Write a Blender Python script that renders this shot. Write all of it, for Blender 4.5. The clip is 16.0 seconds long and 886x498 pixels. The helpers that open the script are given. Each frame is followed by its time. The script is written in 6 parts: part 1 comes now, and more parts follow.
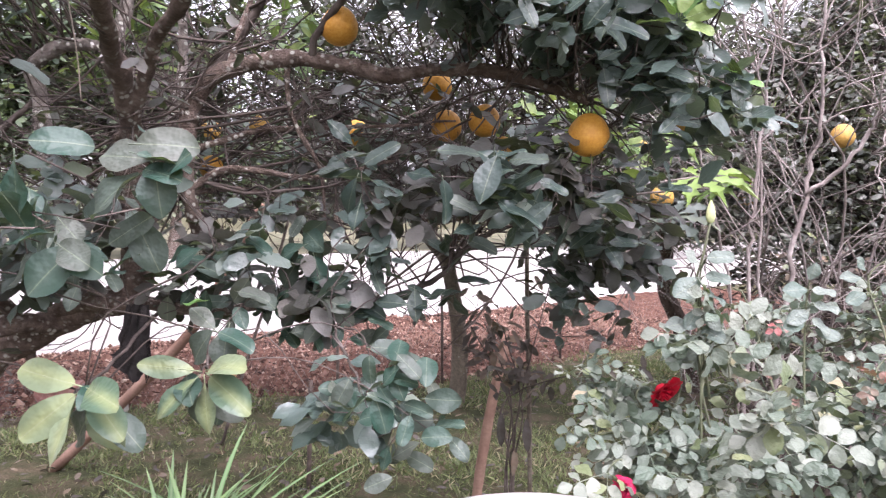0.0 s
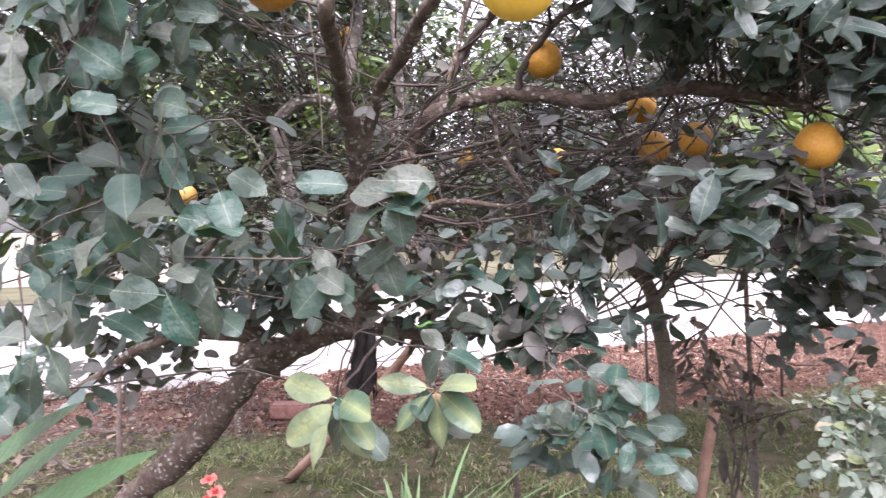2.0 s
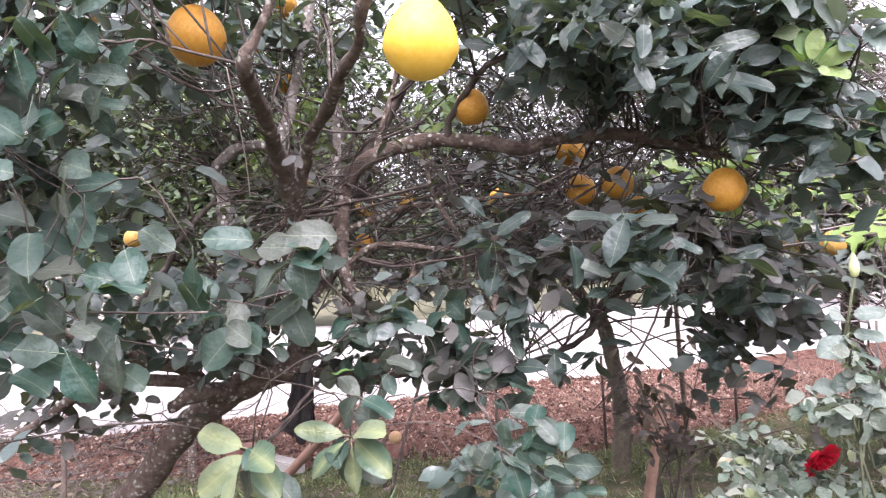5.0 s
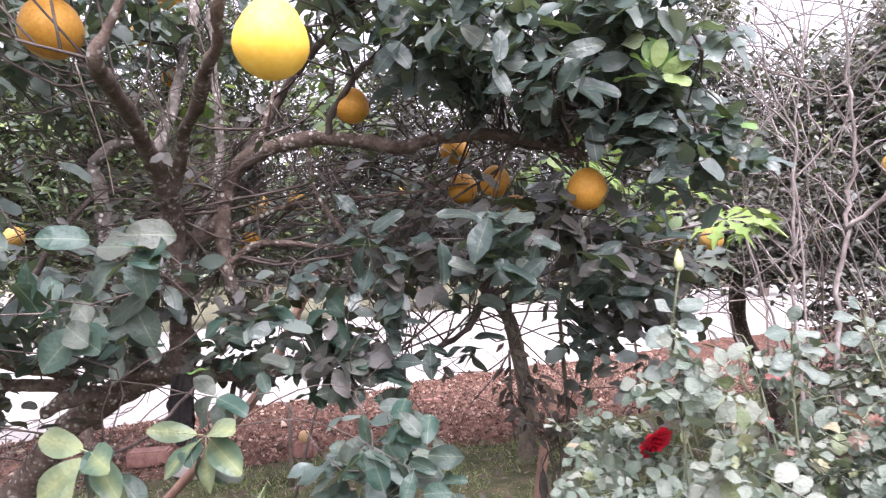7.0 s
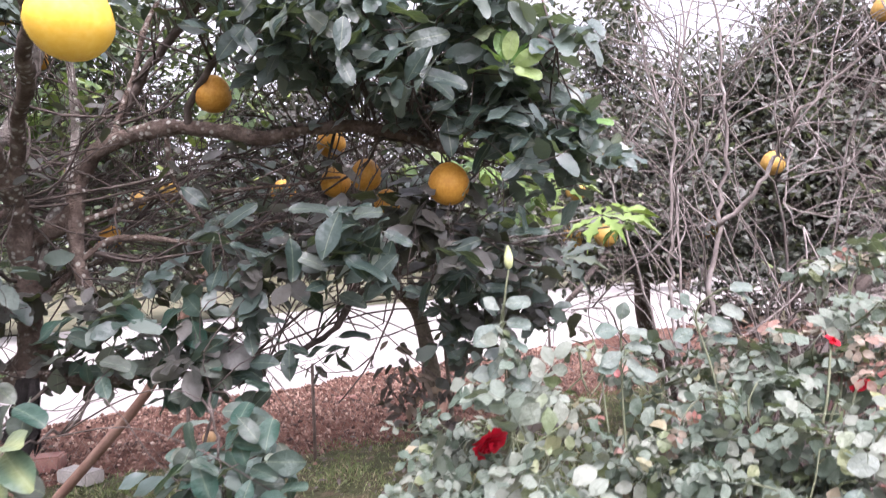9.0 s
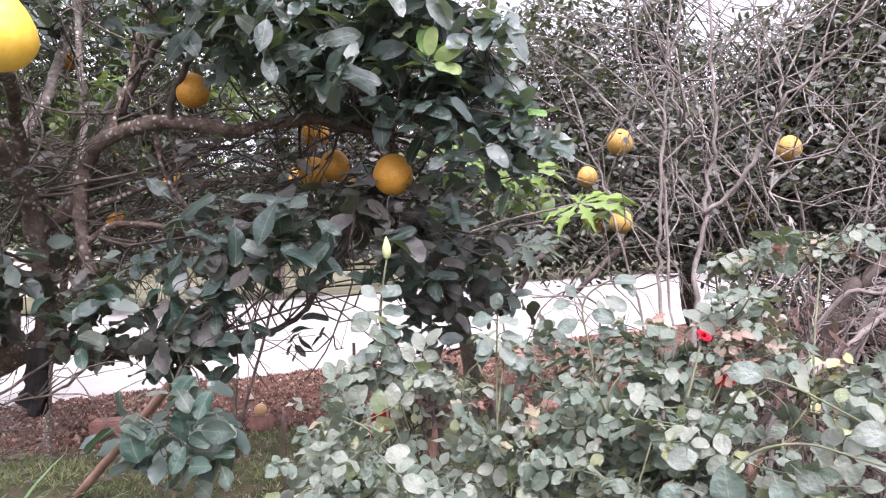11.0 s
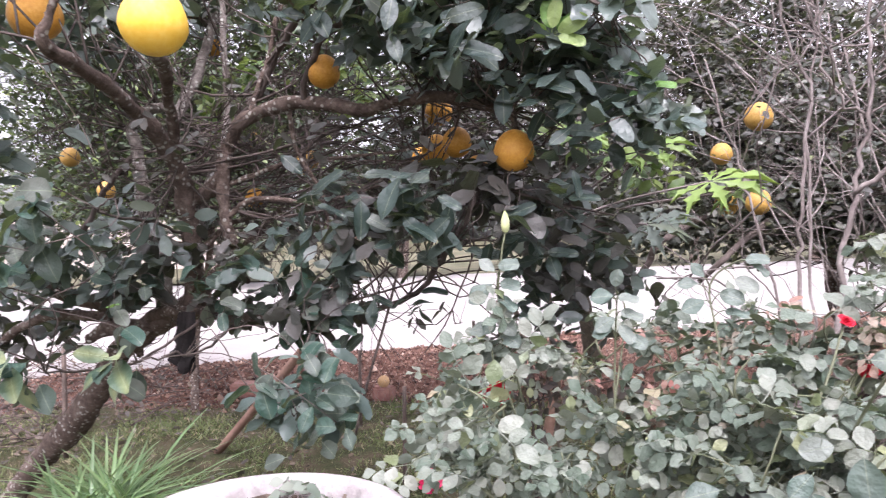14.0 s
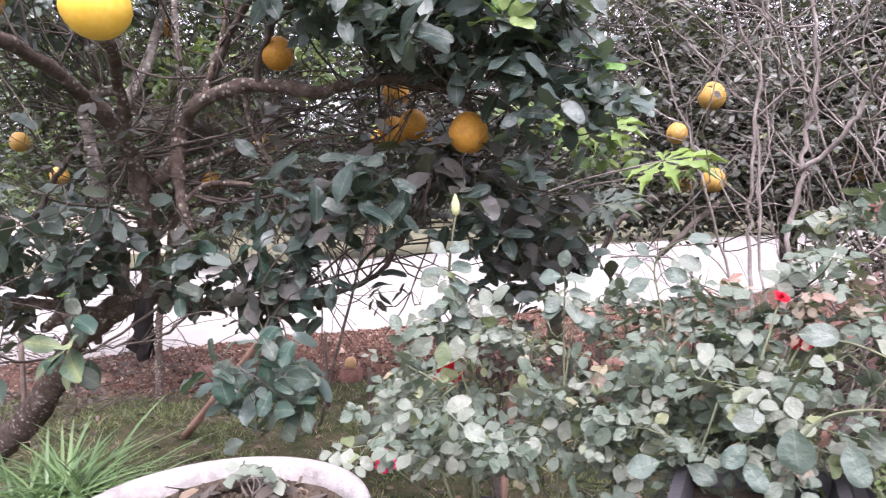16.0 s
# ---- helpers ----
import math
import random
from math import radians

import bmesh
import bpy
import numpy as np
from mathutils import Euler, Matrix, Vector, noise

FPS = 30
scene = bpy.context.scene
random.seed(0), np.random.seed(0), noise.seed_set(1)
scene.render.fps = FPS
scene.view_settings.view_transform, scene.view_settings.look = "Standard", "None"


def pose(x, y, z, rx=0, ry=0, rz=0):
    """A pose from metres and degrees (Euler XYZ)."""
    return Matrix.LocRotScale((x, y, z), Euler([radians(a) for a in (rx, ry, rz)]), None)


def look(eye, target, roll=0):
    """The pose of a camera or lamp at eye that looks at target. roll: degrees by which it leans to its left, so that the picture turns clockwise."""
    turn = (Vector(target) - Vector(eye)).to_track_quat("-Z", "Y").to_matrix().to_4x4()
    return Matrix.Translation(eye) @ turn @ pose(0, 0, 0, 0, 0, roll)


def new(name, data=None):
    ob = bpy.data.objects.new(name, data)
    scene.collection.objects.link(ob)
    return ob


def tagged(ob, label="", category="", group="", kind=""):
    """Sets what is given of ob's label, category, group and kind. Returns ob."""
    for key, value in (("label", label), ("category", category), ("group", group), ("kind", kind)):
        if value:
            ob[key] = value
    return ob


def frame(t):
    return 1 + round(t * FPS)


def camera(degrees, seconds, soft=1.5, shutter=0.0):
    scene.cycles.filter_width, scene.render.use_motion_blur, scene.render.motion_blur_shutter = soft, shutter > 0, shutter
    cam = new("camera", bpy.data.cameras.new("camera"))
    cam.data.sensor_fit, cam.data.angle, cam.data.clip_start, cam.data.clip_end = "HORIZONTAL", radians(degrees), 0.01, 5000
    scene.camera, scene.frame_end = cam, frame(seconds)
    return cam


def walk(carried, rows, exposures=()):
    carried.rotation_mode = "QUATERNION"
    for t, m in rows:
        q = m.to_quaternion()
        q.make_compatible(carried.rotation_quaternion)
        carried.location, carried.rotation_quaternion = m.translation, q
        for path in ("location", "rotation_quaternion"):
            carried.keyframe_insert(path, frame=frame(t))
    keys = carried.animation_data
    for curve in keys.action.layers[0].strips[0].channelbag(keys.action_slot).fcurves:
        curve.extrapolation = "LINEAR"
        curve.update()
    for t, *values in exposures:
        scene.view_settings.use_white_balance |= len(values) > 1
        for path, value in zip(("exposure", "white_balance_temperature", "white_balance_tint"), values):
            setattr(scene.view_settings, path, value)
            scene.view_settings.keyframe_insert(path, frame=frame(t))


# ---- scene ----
cam = camera(66.2, 16.0, 1.15, 0.4)
EXPOSURE = 1.03
PATH = [
    (0, (0.256, -0.026, 1.524), (0.004, 1.956, 1.437), 0.6),
    (0.5, (0.254, -0.034, 1.519), (-0.07, 1.939, 1.448), -0.0),
    (1, (0.243, -0.045, 1.519), (-0.138, 1.917, 1.458), -0.5),
    (1.5, (0.22, -0.062, 1.516), (-0.36, 1.851, 1.461), -0.7),
    (2, (0.213, -0.081, 1.513), (-0.578, 1.756, 1.517), -1.2),
    (2.5, (0.259, -0.073, 1.532), (-0.615, 1.726, 1.525), -1.1),
    (3, (0.306, -0.056, 1.535), (-0.543, 1.752, 1.644), -2.9),
    (3.2, (0.312, -0.053, 1.537), (-0.538, 1.755, 1.646), -2.8),
    (5.3, (0.351, -0.082, 1.543), (-0.318, 1.8, 1.637), -2.2),
    (5.5, (0.354, -0.081, 1.543), (-0.288, 1.811, 1.636), -2.3),
    (6, (0.379, -0.064, 1.541), (-0.168, 1.857, 1.64), -3.4),
    (6.5, (0.424, -0.057, 1.539), (-0.084, 1.875, 1.636), -3.5),
    (7, (0.506, -0.063, 1.537), (0.003, 1.871, 1.615), -2.8),
    (7.5, (0.578, -0.077, 1.539), (0.093, 1.863, 1.575), -3.3),
    (8, (0.583, -0.088, 1.54), (0.091, 1.85, 1.537), -5.0),
    (8.5, (0.653, -0.014, 1.54), (0.366, 1.965, 1.535), -5.2),
    (9, (0.715, 0.047, 1.531), (0.391, 2.02, 1.585), -2.9),
    (9.2, (0.765, 0.084, 1.539), (0.412, 2.05, 1.642), -2.6),
    (11.3, (1.19, 0.066, 1.521), (0.596, 1.976, 1.527), -2.2),
    (11.5, (1.198, 0.058, 1.516), (0.629, 1.976, 1.519), -1.8),
    (12, (1.196, 0.063, 1.512), (0.682, 1.995, 1.486), -1.4),
    (12.5, (1.188, 0.076, 1.506), (0.71, 2.018, 1.458), -1.6),
    (13, (1.202, 0.077, 1.507), (0.697, 2.011, 1.461), -0.6),
    (13.5, (1.183, 0.078, 1.504), (0.423, 1.928, 1.461), -0.3),
    (14, (1.17, 0.07, 1.512), (0.251, 1.846, 1.481), -1.2),
    (14.5, (1.148, 0.057, 1.513), (0.173, 1.803, 1.475), -1.7),
    (15, (1.14, 0.051, 1.509), (0.21, 1.82, 1.443), -0.8),
    (15.5, (1.167, 0.066, 1.516), (0.274, 1.854, 1.434), -2.6),
    (16, (1.211, 0.073, 1.519), (0.373, 1.887, 1.426), -2.0),
]
walk(cam, [(t, look(eye, target, roll)) for t, eye, target, roll in PATH], [(0, EXPOSURE + 0.2, 6230, 26.5), (2.0, EXPOSURE + 0.32, 6230, 26.5), (5.5, EXPOSURE + 0.27, 6230, 26.5), (9, EXPOSURE + 0.15, 6230, 26.5), (11.5, EXPOSURE, 6230, 26.5), (16, EXPOSURE, 6230, 26.5)])

# ---------------------------------------------------------------- light
world = bpy.data.worlds.new("overcast_sky")
scene.world = world
world.use_nodes = True
wn = world.node_tree.nodes
wl = world.node_tree.links
sky = wn.new("ShaderNodeTexSky")
sky.sky_type = "NISHITA"
sky.sun_disc = False
sky.sun_elevation = radians(55)
sky.sun_rotation = radians(150)
sky.dust_density = 6.0
sky.ozone_density = 1.0
soft_sky = wn.new("ShaderNodeHueSaturation")
soft_sky.inputs["Saturation"].default_value = 0.18
soft_sky.inputs["Value"].default_value = 1.75
wl.new(sky.outputs[0], soft_sky.inputs["Color"])
wl.new(soft_sky.outputs[0], wn["Background"].inputs["Color"])
wn["Background"].inputs["Strength"].default_value = 0.15

sun_data = bpy.data.lights.new("sun", "SUN")
sun_data.energy = 1.0
sun_data.angle = radians(25)
sun_data.color = (1.0, 0.98, 0.97)
sun = new("sun", sun_data)
sun.matrix_world = look((0, 0, 20), (3.5, 9.0, 0))


# ---------------------------------------------------------------- materials
def base_material(name):
    m = bpy.data.materials.new(name)
    m.use_nodes = True
    nt = m.node_tree
    return m, nt, nt.nodes["Principled BSDF"]


def ramp(nt, source, stops):
    r = nt.nodes.new("ShaderNodeValToRGB")
    el = r.color_ramp.elements
    while len(el) < len(stops):
        el.new(0.5)
    for e, (p, c) in zip(el, stops):
        e.position = p
        e.color = (*c, 1)
    nt.links.new(source, r.inputs[0])
    return r.outputs[0]


def noise_tex(nt, scale, detail=4.0, rough=0.55):
    co = nt.nodes.new("ShaderNodeTexCoord")
    n = nt.nodes.new("ShaderNodeTexNoise")
    n.inputs["Scale"].default_value = scale
    n.inputs["Detail"].default_value = detail
    n.inputs["Roughness"].default_value = rough
    nt.links.new(co.outputs["Object"], n.inputs["Vector"])
    return n.outputs["Fac"]


def mix_colour(nt, fac, a, b, mode="MIX"):
    mx = nt.nodes.new("ShaderNodeMix")
    mx.data_type = "RGBA"
    mx.blend_type = mode
    if isinstance(fac, float):
        mx.inputs[0].default_value = fac
    else:
        nt.links.new(fac, mx.inputs[0])
    for k, v in ((6, a), (7, b)):
        if isinstance(v, tuple):
            mx.inputs[k].default_value = (*v, 1)
        else:
            nt.links.new(v, mx.inputs[k])
    return mx.outputs[2]


def bump(nt, p, source, strength, distance=0.01):
    b = nt.nodes.new("ShaderNodeBump")
    b.inputs["Strength"].default_value = strength
    b.inputs["Distance"].default_value = distance
    nt.links.new(source, b.inputs["Height"])
    nt.links.new(b.outputs[0], p.inputs["Normal"])


def maths(nt, operation, a, c=None):
    n = nt.nodes.new("ShaderNodeMath")
    n.operation = operation
    for k, v in enumerate((a, c)):
        if v is None:
            continue
        if isinstance(v, float):
            n.inputs[k].default_value = v
        else:
            nt.links.new(v, n.inputs[k])
    return n.outputs[0]


def bark(name, stops, lichen, amount, scale=16.0):
    """Rough bark: stains, cracks that run along the wood, pale lichen spots."""
    m, nt, p = base_material(name)
    colour = ramp(nt, noise_tex(nt, scale, 6.0, 0.65), stops)
    crust = noise_tex(nt, 42.0, 5.0, 0.75)
    grain = noise_tex(nt, 130.0, 3.0, 0.6)
    colour = mix_colour(nt, 0.6, colour, ramp(nt, crust, [(0.35, (0.35, 0.33, 0.32)), (0.6, (1.0, 1.0, 1.0))]), "MULTIPLY")
    co = nt.nodes.new("ShaderNodeTexCoord")
    v = nt.nodes.new("ShaderNodeTexVoronoi")
    v.inputs["Scale"].default_value = 42.0
    nt.links.new(co.outputs["Object"], v.inputs["Vector"])
    spots = ramp(nt, v.outputs["Distance"], [(0.22, (1, 1, 1)), (0.38, (0, 0, 0))])
    where = ramp(nt, noise_tex(nt, 9.0, 3.0), [(0.58 - amount, (0, 0, 0)), (0.68 - amount, (0.9, 0.9, 0.9))])
    colour = mix_colour(nt, mix_colour(nt, 1.0, spots, where, "MULTIPLY"), colour, lichen)
    nt.links.new(colour, p.inputs["Base Color"])
    p.inputs["Roughness"].default_value = 0.92
    p.inputs["Specular IOR Level"].default_value = 0.2
    bump(nt, p, maths(nt, "ADD", crust, maths(nt, "MULTIPLY", grain, 0.4)), 0.9, 0.02)
    return m


def surface(name, stops, scale, rough=0.8, fine=60.0, bump_strength=0.4, spec=0.3, fine_mix=0.35, distance=0.01):
    """Two scales of noise: broad stains through a colour ramp, fine grain over it."""
    m, nt, p = base_material(name)
    broad = ramp(nt, noise_tex(nt, scale), stops)
    grain = noise_tex(nt, fine, 3.0)
    dark = ramp(nt, grain, [(0.3, (0.45, 0.45, 0.45)), (0.7, (1.0, 1.0, 1.0))])
    nt.links.new(mix_colour(nt, fine_mix, broad, dark, "MULTIPLY"), p.inputs["Base Color"])
    p.inputs["Roughness"].default_value = rough
    p.inputs["Specular IOR Level"].default_value = spec
    bump(nt, p, grain, bump_strength, distance)
    return m


def leaf_material(name, stops, per_object=False, rough=0.45, dust=0.35, dust_colour=(0.30, 0.32, 0.32), through_light=0.15, mixed=False, gloss=0.45, reach=0.24):
    """Leaf: colour by the leaf's own random number, dust in patches, a little light through the blade."""
    m, nt, p = base_material(name)
    if per_object:
        rnd = nt.nodes.new("ShaderNodeObjectInfo").outputs["Random"]
        if mixed:
            share = nt.nodes.new("ShaderNodeMath")
            share.operation = "MULTIPLY_ADD"
            share.inputs[1].default_value = 0.62
            nt.links.new(rnd, share.inputs[0])
            part_of = nt.nodes.new("ShaderNodeMath")
            part_of.operation = "MULTIPLY"
            part_of.inputs[1].default_value = 0.38
            nt.links.new(nt.nodes.new("ShaderNodeNewGeometry").outputs["Random Per Island"], part_of.inputs[0])
            nt.links.new(part_of.outputs[0], share.inputs[2])
            rnd = share.outputs[0]
    else:
        rnd = nt.nodes.new("ShaderNodeNewGeometry").outputs["Random Per Island"]
    colour = ramp(nt, rnd, stops)
    patches = ramp(nt, noise_tex(nt, 1.7 if per_object else 32.0, 3.0, 0.6), [(0.35, (0, 0, 0)), (0.75, (dust * 0.7, dust * 0.7, dust * 0.7))])
    if mixed or not per_object:
        colour = mix_colour(nt, patches, colour, dust_colour)
    height = noise_tex(nt, 4.0 if per_object else 48.0, 2.0)
    if per_object and not mixed:
        # pale midrib, slanting side veins, dust along the middle of the blade
        co = nt.nodes.new("ShaderNodeTexCoord")
        sep = nt.nodes.new("ShaderNodeSeparateXYZ")
        nt.links.new(co.outputs["Object"], sep.inputs[0])
        away = maths(nt, "ABSOLUTE", sep.outputs["Y"])
        slant = maths(nt, "SUBTRACT", sep.outputs["X"], maths(nt, "MULTIPLY", away, 0.75))
        wave = maths(nt, "SINE", maths(nt, "MULTIPLY", slant, 62.0))
        vein = ramp(nt, wave, [(0.86, (0, 0, 0)), (1.0, (0.02, 0.02, 0.02))])
        colour = mix_colour(nt, vein, colour, (0.20, 0.25, 0.17))
        middle = ramp(nt, away, [(0.02, (dust, dust, dust)), (reach, (0, 0, 0))])
        cloud = ramp(nt, noise_tex(nt, 1.3, 1.0), [(0.3, (0.1, 0.1, 0.1)), (0.7, (1, 1, 1))])
        colour = mix_colour(nt, mix_colour(nt, 1.0, middle, cloud, "MULTIPLY"), colour, dust_colour)
        rib = ramp(nt, away, [(0.003, (0.4, 0.4, 0.4)), (0.016, (0, 0, 0))])
        colour = mix_colour(nt, rib, colour, (0.26, 0.30, 0.19))
    nt.links.new(colour, p.inputs["Base Color"])
    p.inputs["Roughness"].default_value = rough
    p.inputs["Specular IOR Level"].default_value = gloss
    p.inputs["Coat Weight"].default_value = 0.0
    bump(nt, p, height, 0.25 if per_object else 0.5, 0.03 if per_object else 0.008)
    out = nt.nodes["Material Output"]
    tr = nt.nodes.new("ShaderNodeBsdfTranslucent")
    nt.links.new(mix_colour(nt, 0.5, colour, (0.25, 0.35, 0.05)), tr.inputs["Color"])
    sh = nt.nodes.new("ShaderNodeMixShader")
    sh.inputs[0].default_value = through_light
    nt.links.new(p.outputs[0], sh.inputs[1])
    nt.links.new(tr.outputs[0], sh.inputs[2])
    nt.links.new(sh.outputs[0], out.inputs[0])
    return m


POMELO_GREENS = [(0.0, (0.045, 0.072, 0.064)), (0.35, (0.072, 0.105, 0.094)), (0.7, (0.108, 0.148, 0.132)), (0.97, (0.165, 0.20, 0.177)), (1.0, (0.13, 0.16, 0.09))]
M_LEAF = leaf_material("pomelo_leaf_blades", POMELO_GREENS, rough=0.32, dust=0.25, dust_colour=(0.17, 0.20, 0.195), through_light=0.18, gloss=0.65)
M_LEAF_NEAR = leaf_material("pomelo_leaf_dusty", [(0.0, (0.012, 0.042, 0.031)), (0.35, (0.022, 0.056, 0.042)), (0.55, (0.038, 0.060, 0.049)), (0.8, (0.058, 0.070, 0.059)), (0.95, (0.082, 0.092, 0.077)), (1.0, (0.10, 0.115, 0.09))], True, rough=0.46, dust=0.42, dust_colour=(0.132, 0.172, 0.148), gloss=0.36)
M_LEAF_FRESH = leaf_material("fresh_pomelo_leaf", [(0.0, (0.045, 0.095, 0.03)), (0.6, (0.09, 0.16, 0.045)), (1.0, (0.19, 0.25, 0.06))], dust=0.2, through_light=0.3)
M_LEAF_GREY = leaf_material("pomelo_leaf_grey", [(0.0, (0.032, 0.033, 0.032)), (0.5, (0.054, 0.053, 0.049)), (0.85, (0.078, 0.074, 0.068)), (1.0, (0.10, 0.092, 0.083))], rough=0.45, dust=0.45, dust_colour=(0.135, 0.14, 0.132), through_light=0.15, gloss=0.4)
M_LEAF_PALE = leaf_material("pomelo_leaf_yellowing", [(0.0, (0.03, 0.065, 0.042)), (0.4, (0.065, 0.105, 0.065)), (0.75, (0.12, 0.16, 0.095)), (1.0, (0.16, 0.20, 0.12))], True, rough=0.45, dust=0.75, dust_colour=(0.29, 0.315, 0.135), through_light=0.06, reach=0.15)
M_LEAF_YOUNG = leaf_material("young_leaf", [(0.0, (0.09, 0.22, 0.06)), (0.6, (0.17, 0.32, 0.08)), (1.0, (0.30, 0.40, 0.15))], True, rough=0.4, dust=0.1, through_light=0.3)
M_LEAF_BACK = leaf_material("rear_tree_leaf", [(0.0, (0.03, 0.045, 0.03)), (0.5, (0.06, 0.088, 0.05)), (0.82, (0.10, 0.14, 0.07)), (0.92, (0.15, 0.22, 0.065)), (1.0, (0.25, 0.32, 0.09))], dust=0.2, dust_colour=(0.18, 0.21, 0.17))
M_LEAF_REAR = leaf_material("dusty_rear_leaf", [(0.0, (0.030, 0.036, 0.031)), (0.5, (0.058, 0.066, 0.056)), (0.85, (0.092, 0.10, 0.084)), (0.96, (0.15, 0.155, 0.13)), (1.0, (0.17, 0.22, 0.08))], rough=0.36, dust=0.35, dust_colour=(0.20, 0.20, 0.18), gloss=0.6)
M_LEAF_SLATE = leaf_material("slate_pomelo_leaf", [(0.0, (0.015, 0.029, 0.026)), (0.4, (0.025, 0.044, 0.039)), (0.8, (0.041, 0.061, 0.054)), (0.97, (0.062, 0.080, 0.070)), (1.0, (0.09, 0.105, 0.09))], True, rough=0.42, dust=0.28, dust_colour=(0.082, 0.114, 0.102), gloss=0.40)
M_LEAF_FAR = leaf_material("far_tree_leaf", [(0.0, (0.06, 0.075, 0.05)), (0.6, (0.10, 0.12, 0.075)), (1.0, (0.16, 0.18, 0.10))], dust=0.3)
M_LEAF_ROSE = leaf_material("rose_leaf", [(0.0, (0.034, 0.060, 0.042)), (0.18, (0.068, 0.100, 0.074)), (0.40, (0.110, 0.142, 0.112)), (0.58, (0.15, 0.175, 0.142)), (0.72, (0.205, 0.222, 0.185)), (0.77, (0.10, 0.14, 0.06)), (0.86, (0.20, 0.22, 0.11)), (0.92, (0.33, 0.26, 0.19)), (0.97, (0.21, 0.135, 0.09)), (1.0, (0.42, 0.33, 0.08))], True, rough=0.48, dust=0.36, dust_colour=(0.255, 0.278, 0.235), mixed=True)
M_LEAF_BIG_ROSE = leaf_material("large_rose_leaf", [(0.0, (0.060, 0.096, 0.078)), (0.6, (0.105, 0.138, 0.118)), (1.0, (0.16, 0.185, 0.16))], True, rough=0.5, dust=0.35, dust_colour=(0.25, 0.285, 0.265))
M_LEAF_RED = leaf_material("young_rose_leaf", [(0.0, (0.26, 0.035, 0.045)), (0.2, (0.23, 0.11, 0.085)), (0.5, (0.24, 0.19, 0.145)), (1.0, (0.20, 0.20, 0.14))], True, rough=0.55, dust=0.35, mixed=True)
M_LEAF_DEAD = leaf_material("withered_leaf", [(0.0, (0.04, 0.032, 0.028)), (0.6, (0.08, 0.062, 0.052)), (1.0, (0.16, 0.11, 0.07))], rough=0.8, dust=0.2, through_light=0.05)
M_LEAF_PAPAYA = leaf_material("papaya_leaf", [(0.0, (0.08, 0.17, 0.03)), (0.6, (0.15, 0.25, 0.045)), (1.0, (0.25, 0.31, 0.07))], True, rough=0.45, dust=0.15, through_light=0.25)
M_LEAF_LILY = leaf_material("strap_leaf", [(0.0, (0.05, 0.12, 0.045)), (0.6, (0.10, 0.21, 0.085)), (1.0, (0.20, 0.32, 0.13))], True, rough=0.4, dust=0.08, dust_colour=(0.14, 0.26, 0.10), through_light=0.25)
M_LEAF_SWORD = leaf_material("sword_leaf", [(0.0, (0.02, 0.06, 0.025)), (1.0, (0.07, 0.135, 0.055))], rough=0.42, dust=0.15, dust_colour=(0.16, 0.24, 0.15), through_light=0.2)
M_GRASS = leaf_material("grass_blade", [(0.0, (0.06, 0.085, 0.03)), (0.45, (0.105, 0.135, 0.048)), (0.75, (0.16, 0.185, 0.075)), (0.9, (0.25, 0.225, 0.13)), (1.0, (0.36, 0.30, 0.20))], rough=0.7, dust=0.2, through_light=0.2)
M_BARK = bark("pomelo_bark", [(0.3, (0.085, 0.062, 0.052)), (0.5, (0.165, 0.125, 0.105)), (0.62, (0.23, 0.18, 0.155)), (0.72, (0.34, 0.29, 0.26))], (0.46, 0.45, 0.41), 0.16)
M_BARK_PALE = bark("lichened_pomelo_bark", [(0.3, (0.14, 0.12, 0.105)), (0.5, (0.25, 0.22, 0.20)), (0.7, (0.42, 0.39, 0.36))], (0.58, 0.59, 0.54), 0.20)
M_BARK_SMOOTH = bark("smooth_brown_bark", [(0.3, (0.13, 0.11, 0.085)), (0.7, (0.22, 0.19, 0.15))], (0.30, 0.29, 0.25), -0.02, 5.0)
M_TWIG = surface("twig_bark", [(0.3, (0.058, 0.046, 0.040)), (0.6, (0.12, 0.098, 0.088)), (0.8, (0.24, 0.205, 0.19))], 15.0, 0.85, 80.0, 0.5, 0.2)
M_TWIG_PALE = surface("dry_twig_bark", [(0.3, (0.135, 0.115, 0.107)), (0.55, (0.245, 0.212, 0.20)), (0.75, (0.44, 0.40, 0.385))], 7.0, 0.85, 70.0, 0.5, 0.2)
M_POLE = surface("peeled_pole_wood", [(0.3, (0.22, 0.13, 0.10)), (0.7, (0.34, 0.22, 0.17))], 6.0, 0.85, 60.0, 0.5, 0.2)
M_STEM_GREEN = surface("rose_stem", [(0.3, (0.075, 0.085, 0.05)), (0.7, (0.15, 0.165, 0.10))], 12.0, 0.6, 80.0, 0.2)
M_SKIN = surface("pomelo_skin", [(0.25, (0.46, 0.205, 0.028)), (0.5, (0.56, 0.275, 0.04)), (0.75, (0.62, 0.35, 0.07))], 7.0, 0.5, 330.0, 0.22, 0.35, 0.15, 0.002)
M_SKIN_BRIGHT = surface("ripe_pomelo_skin", [(0.25, (0.85, 0.50, 0.05)), (0.5, (0.89, 0.56, 0.075)), (0.75, (0.92, 0.62, 0.12))], 5.0, 0.45, 330.0, 0.22, 0.3, 0.12, 0.002)
M_SKIN_DULL = surface("fallen_pomelo_skin", [(0.25, (0.42, 0.26, 0.13)), (0.75, (0.58, 0.40, 0.22))], 9.0, 0.7, 200.0, 0.3, 0.2, 0.3, 0.003)
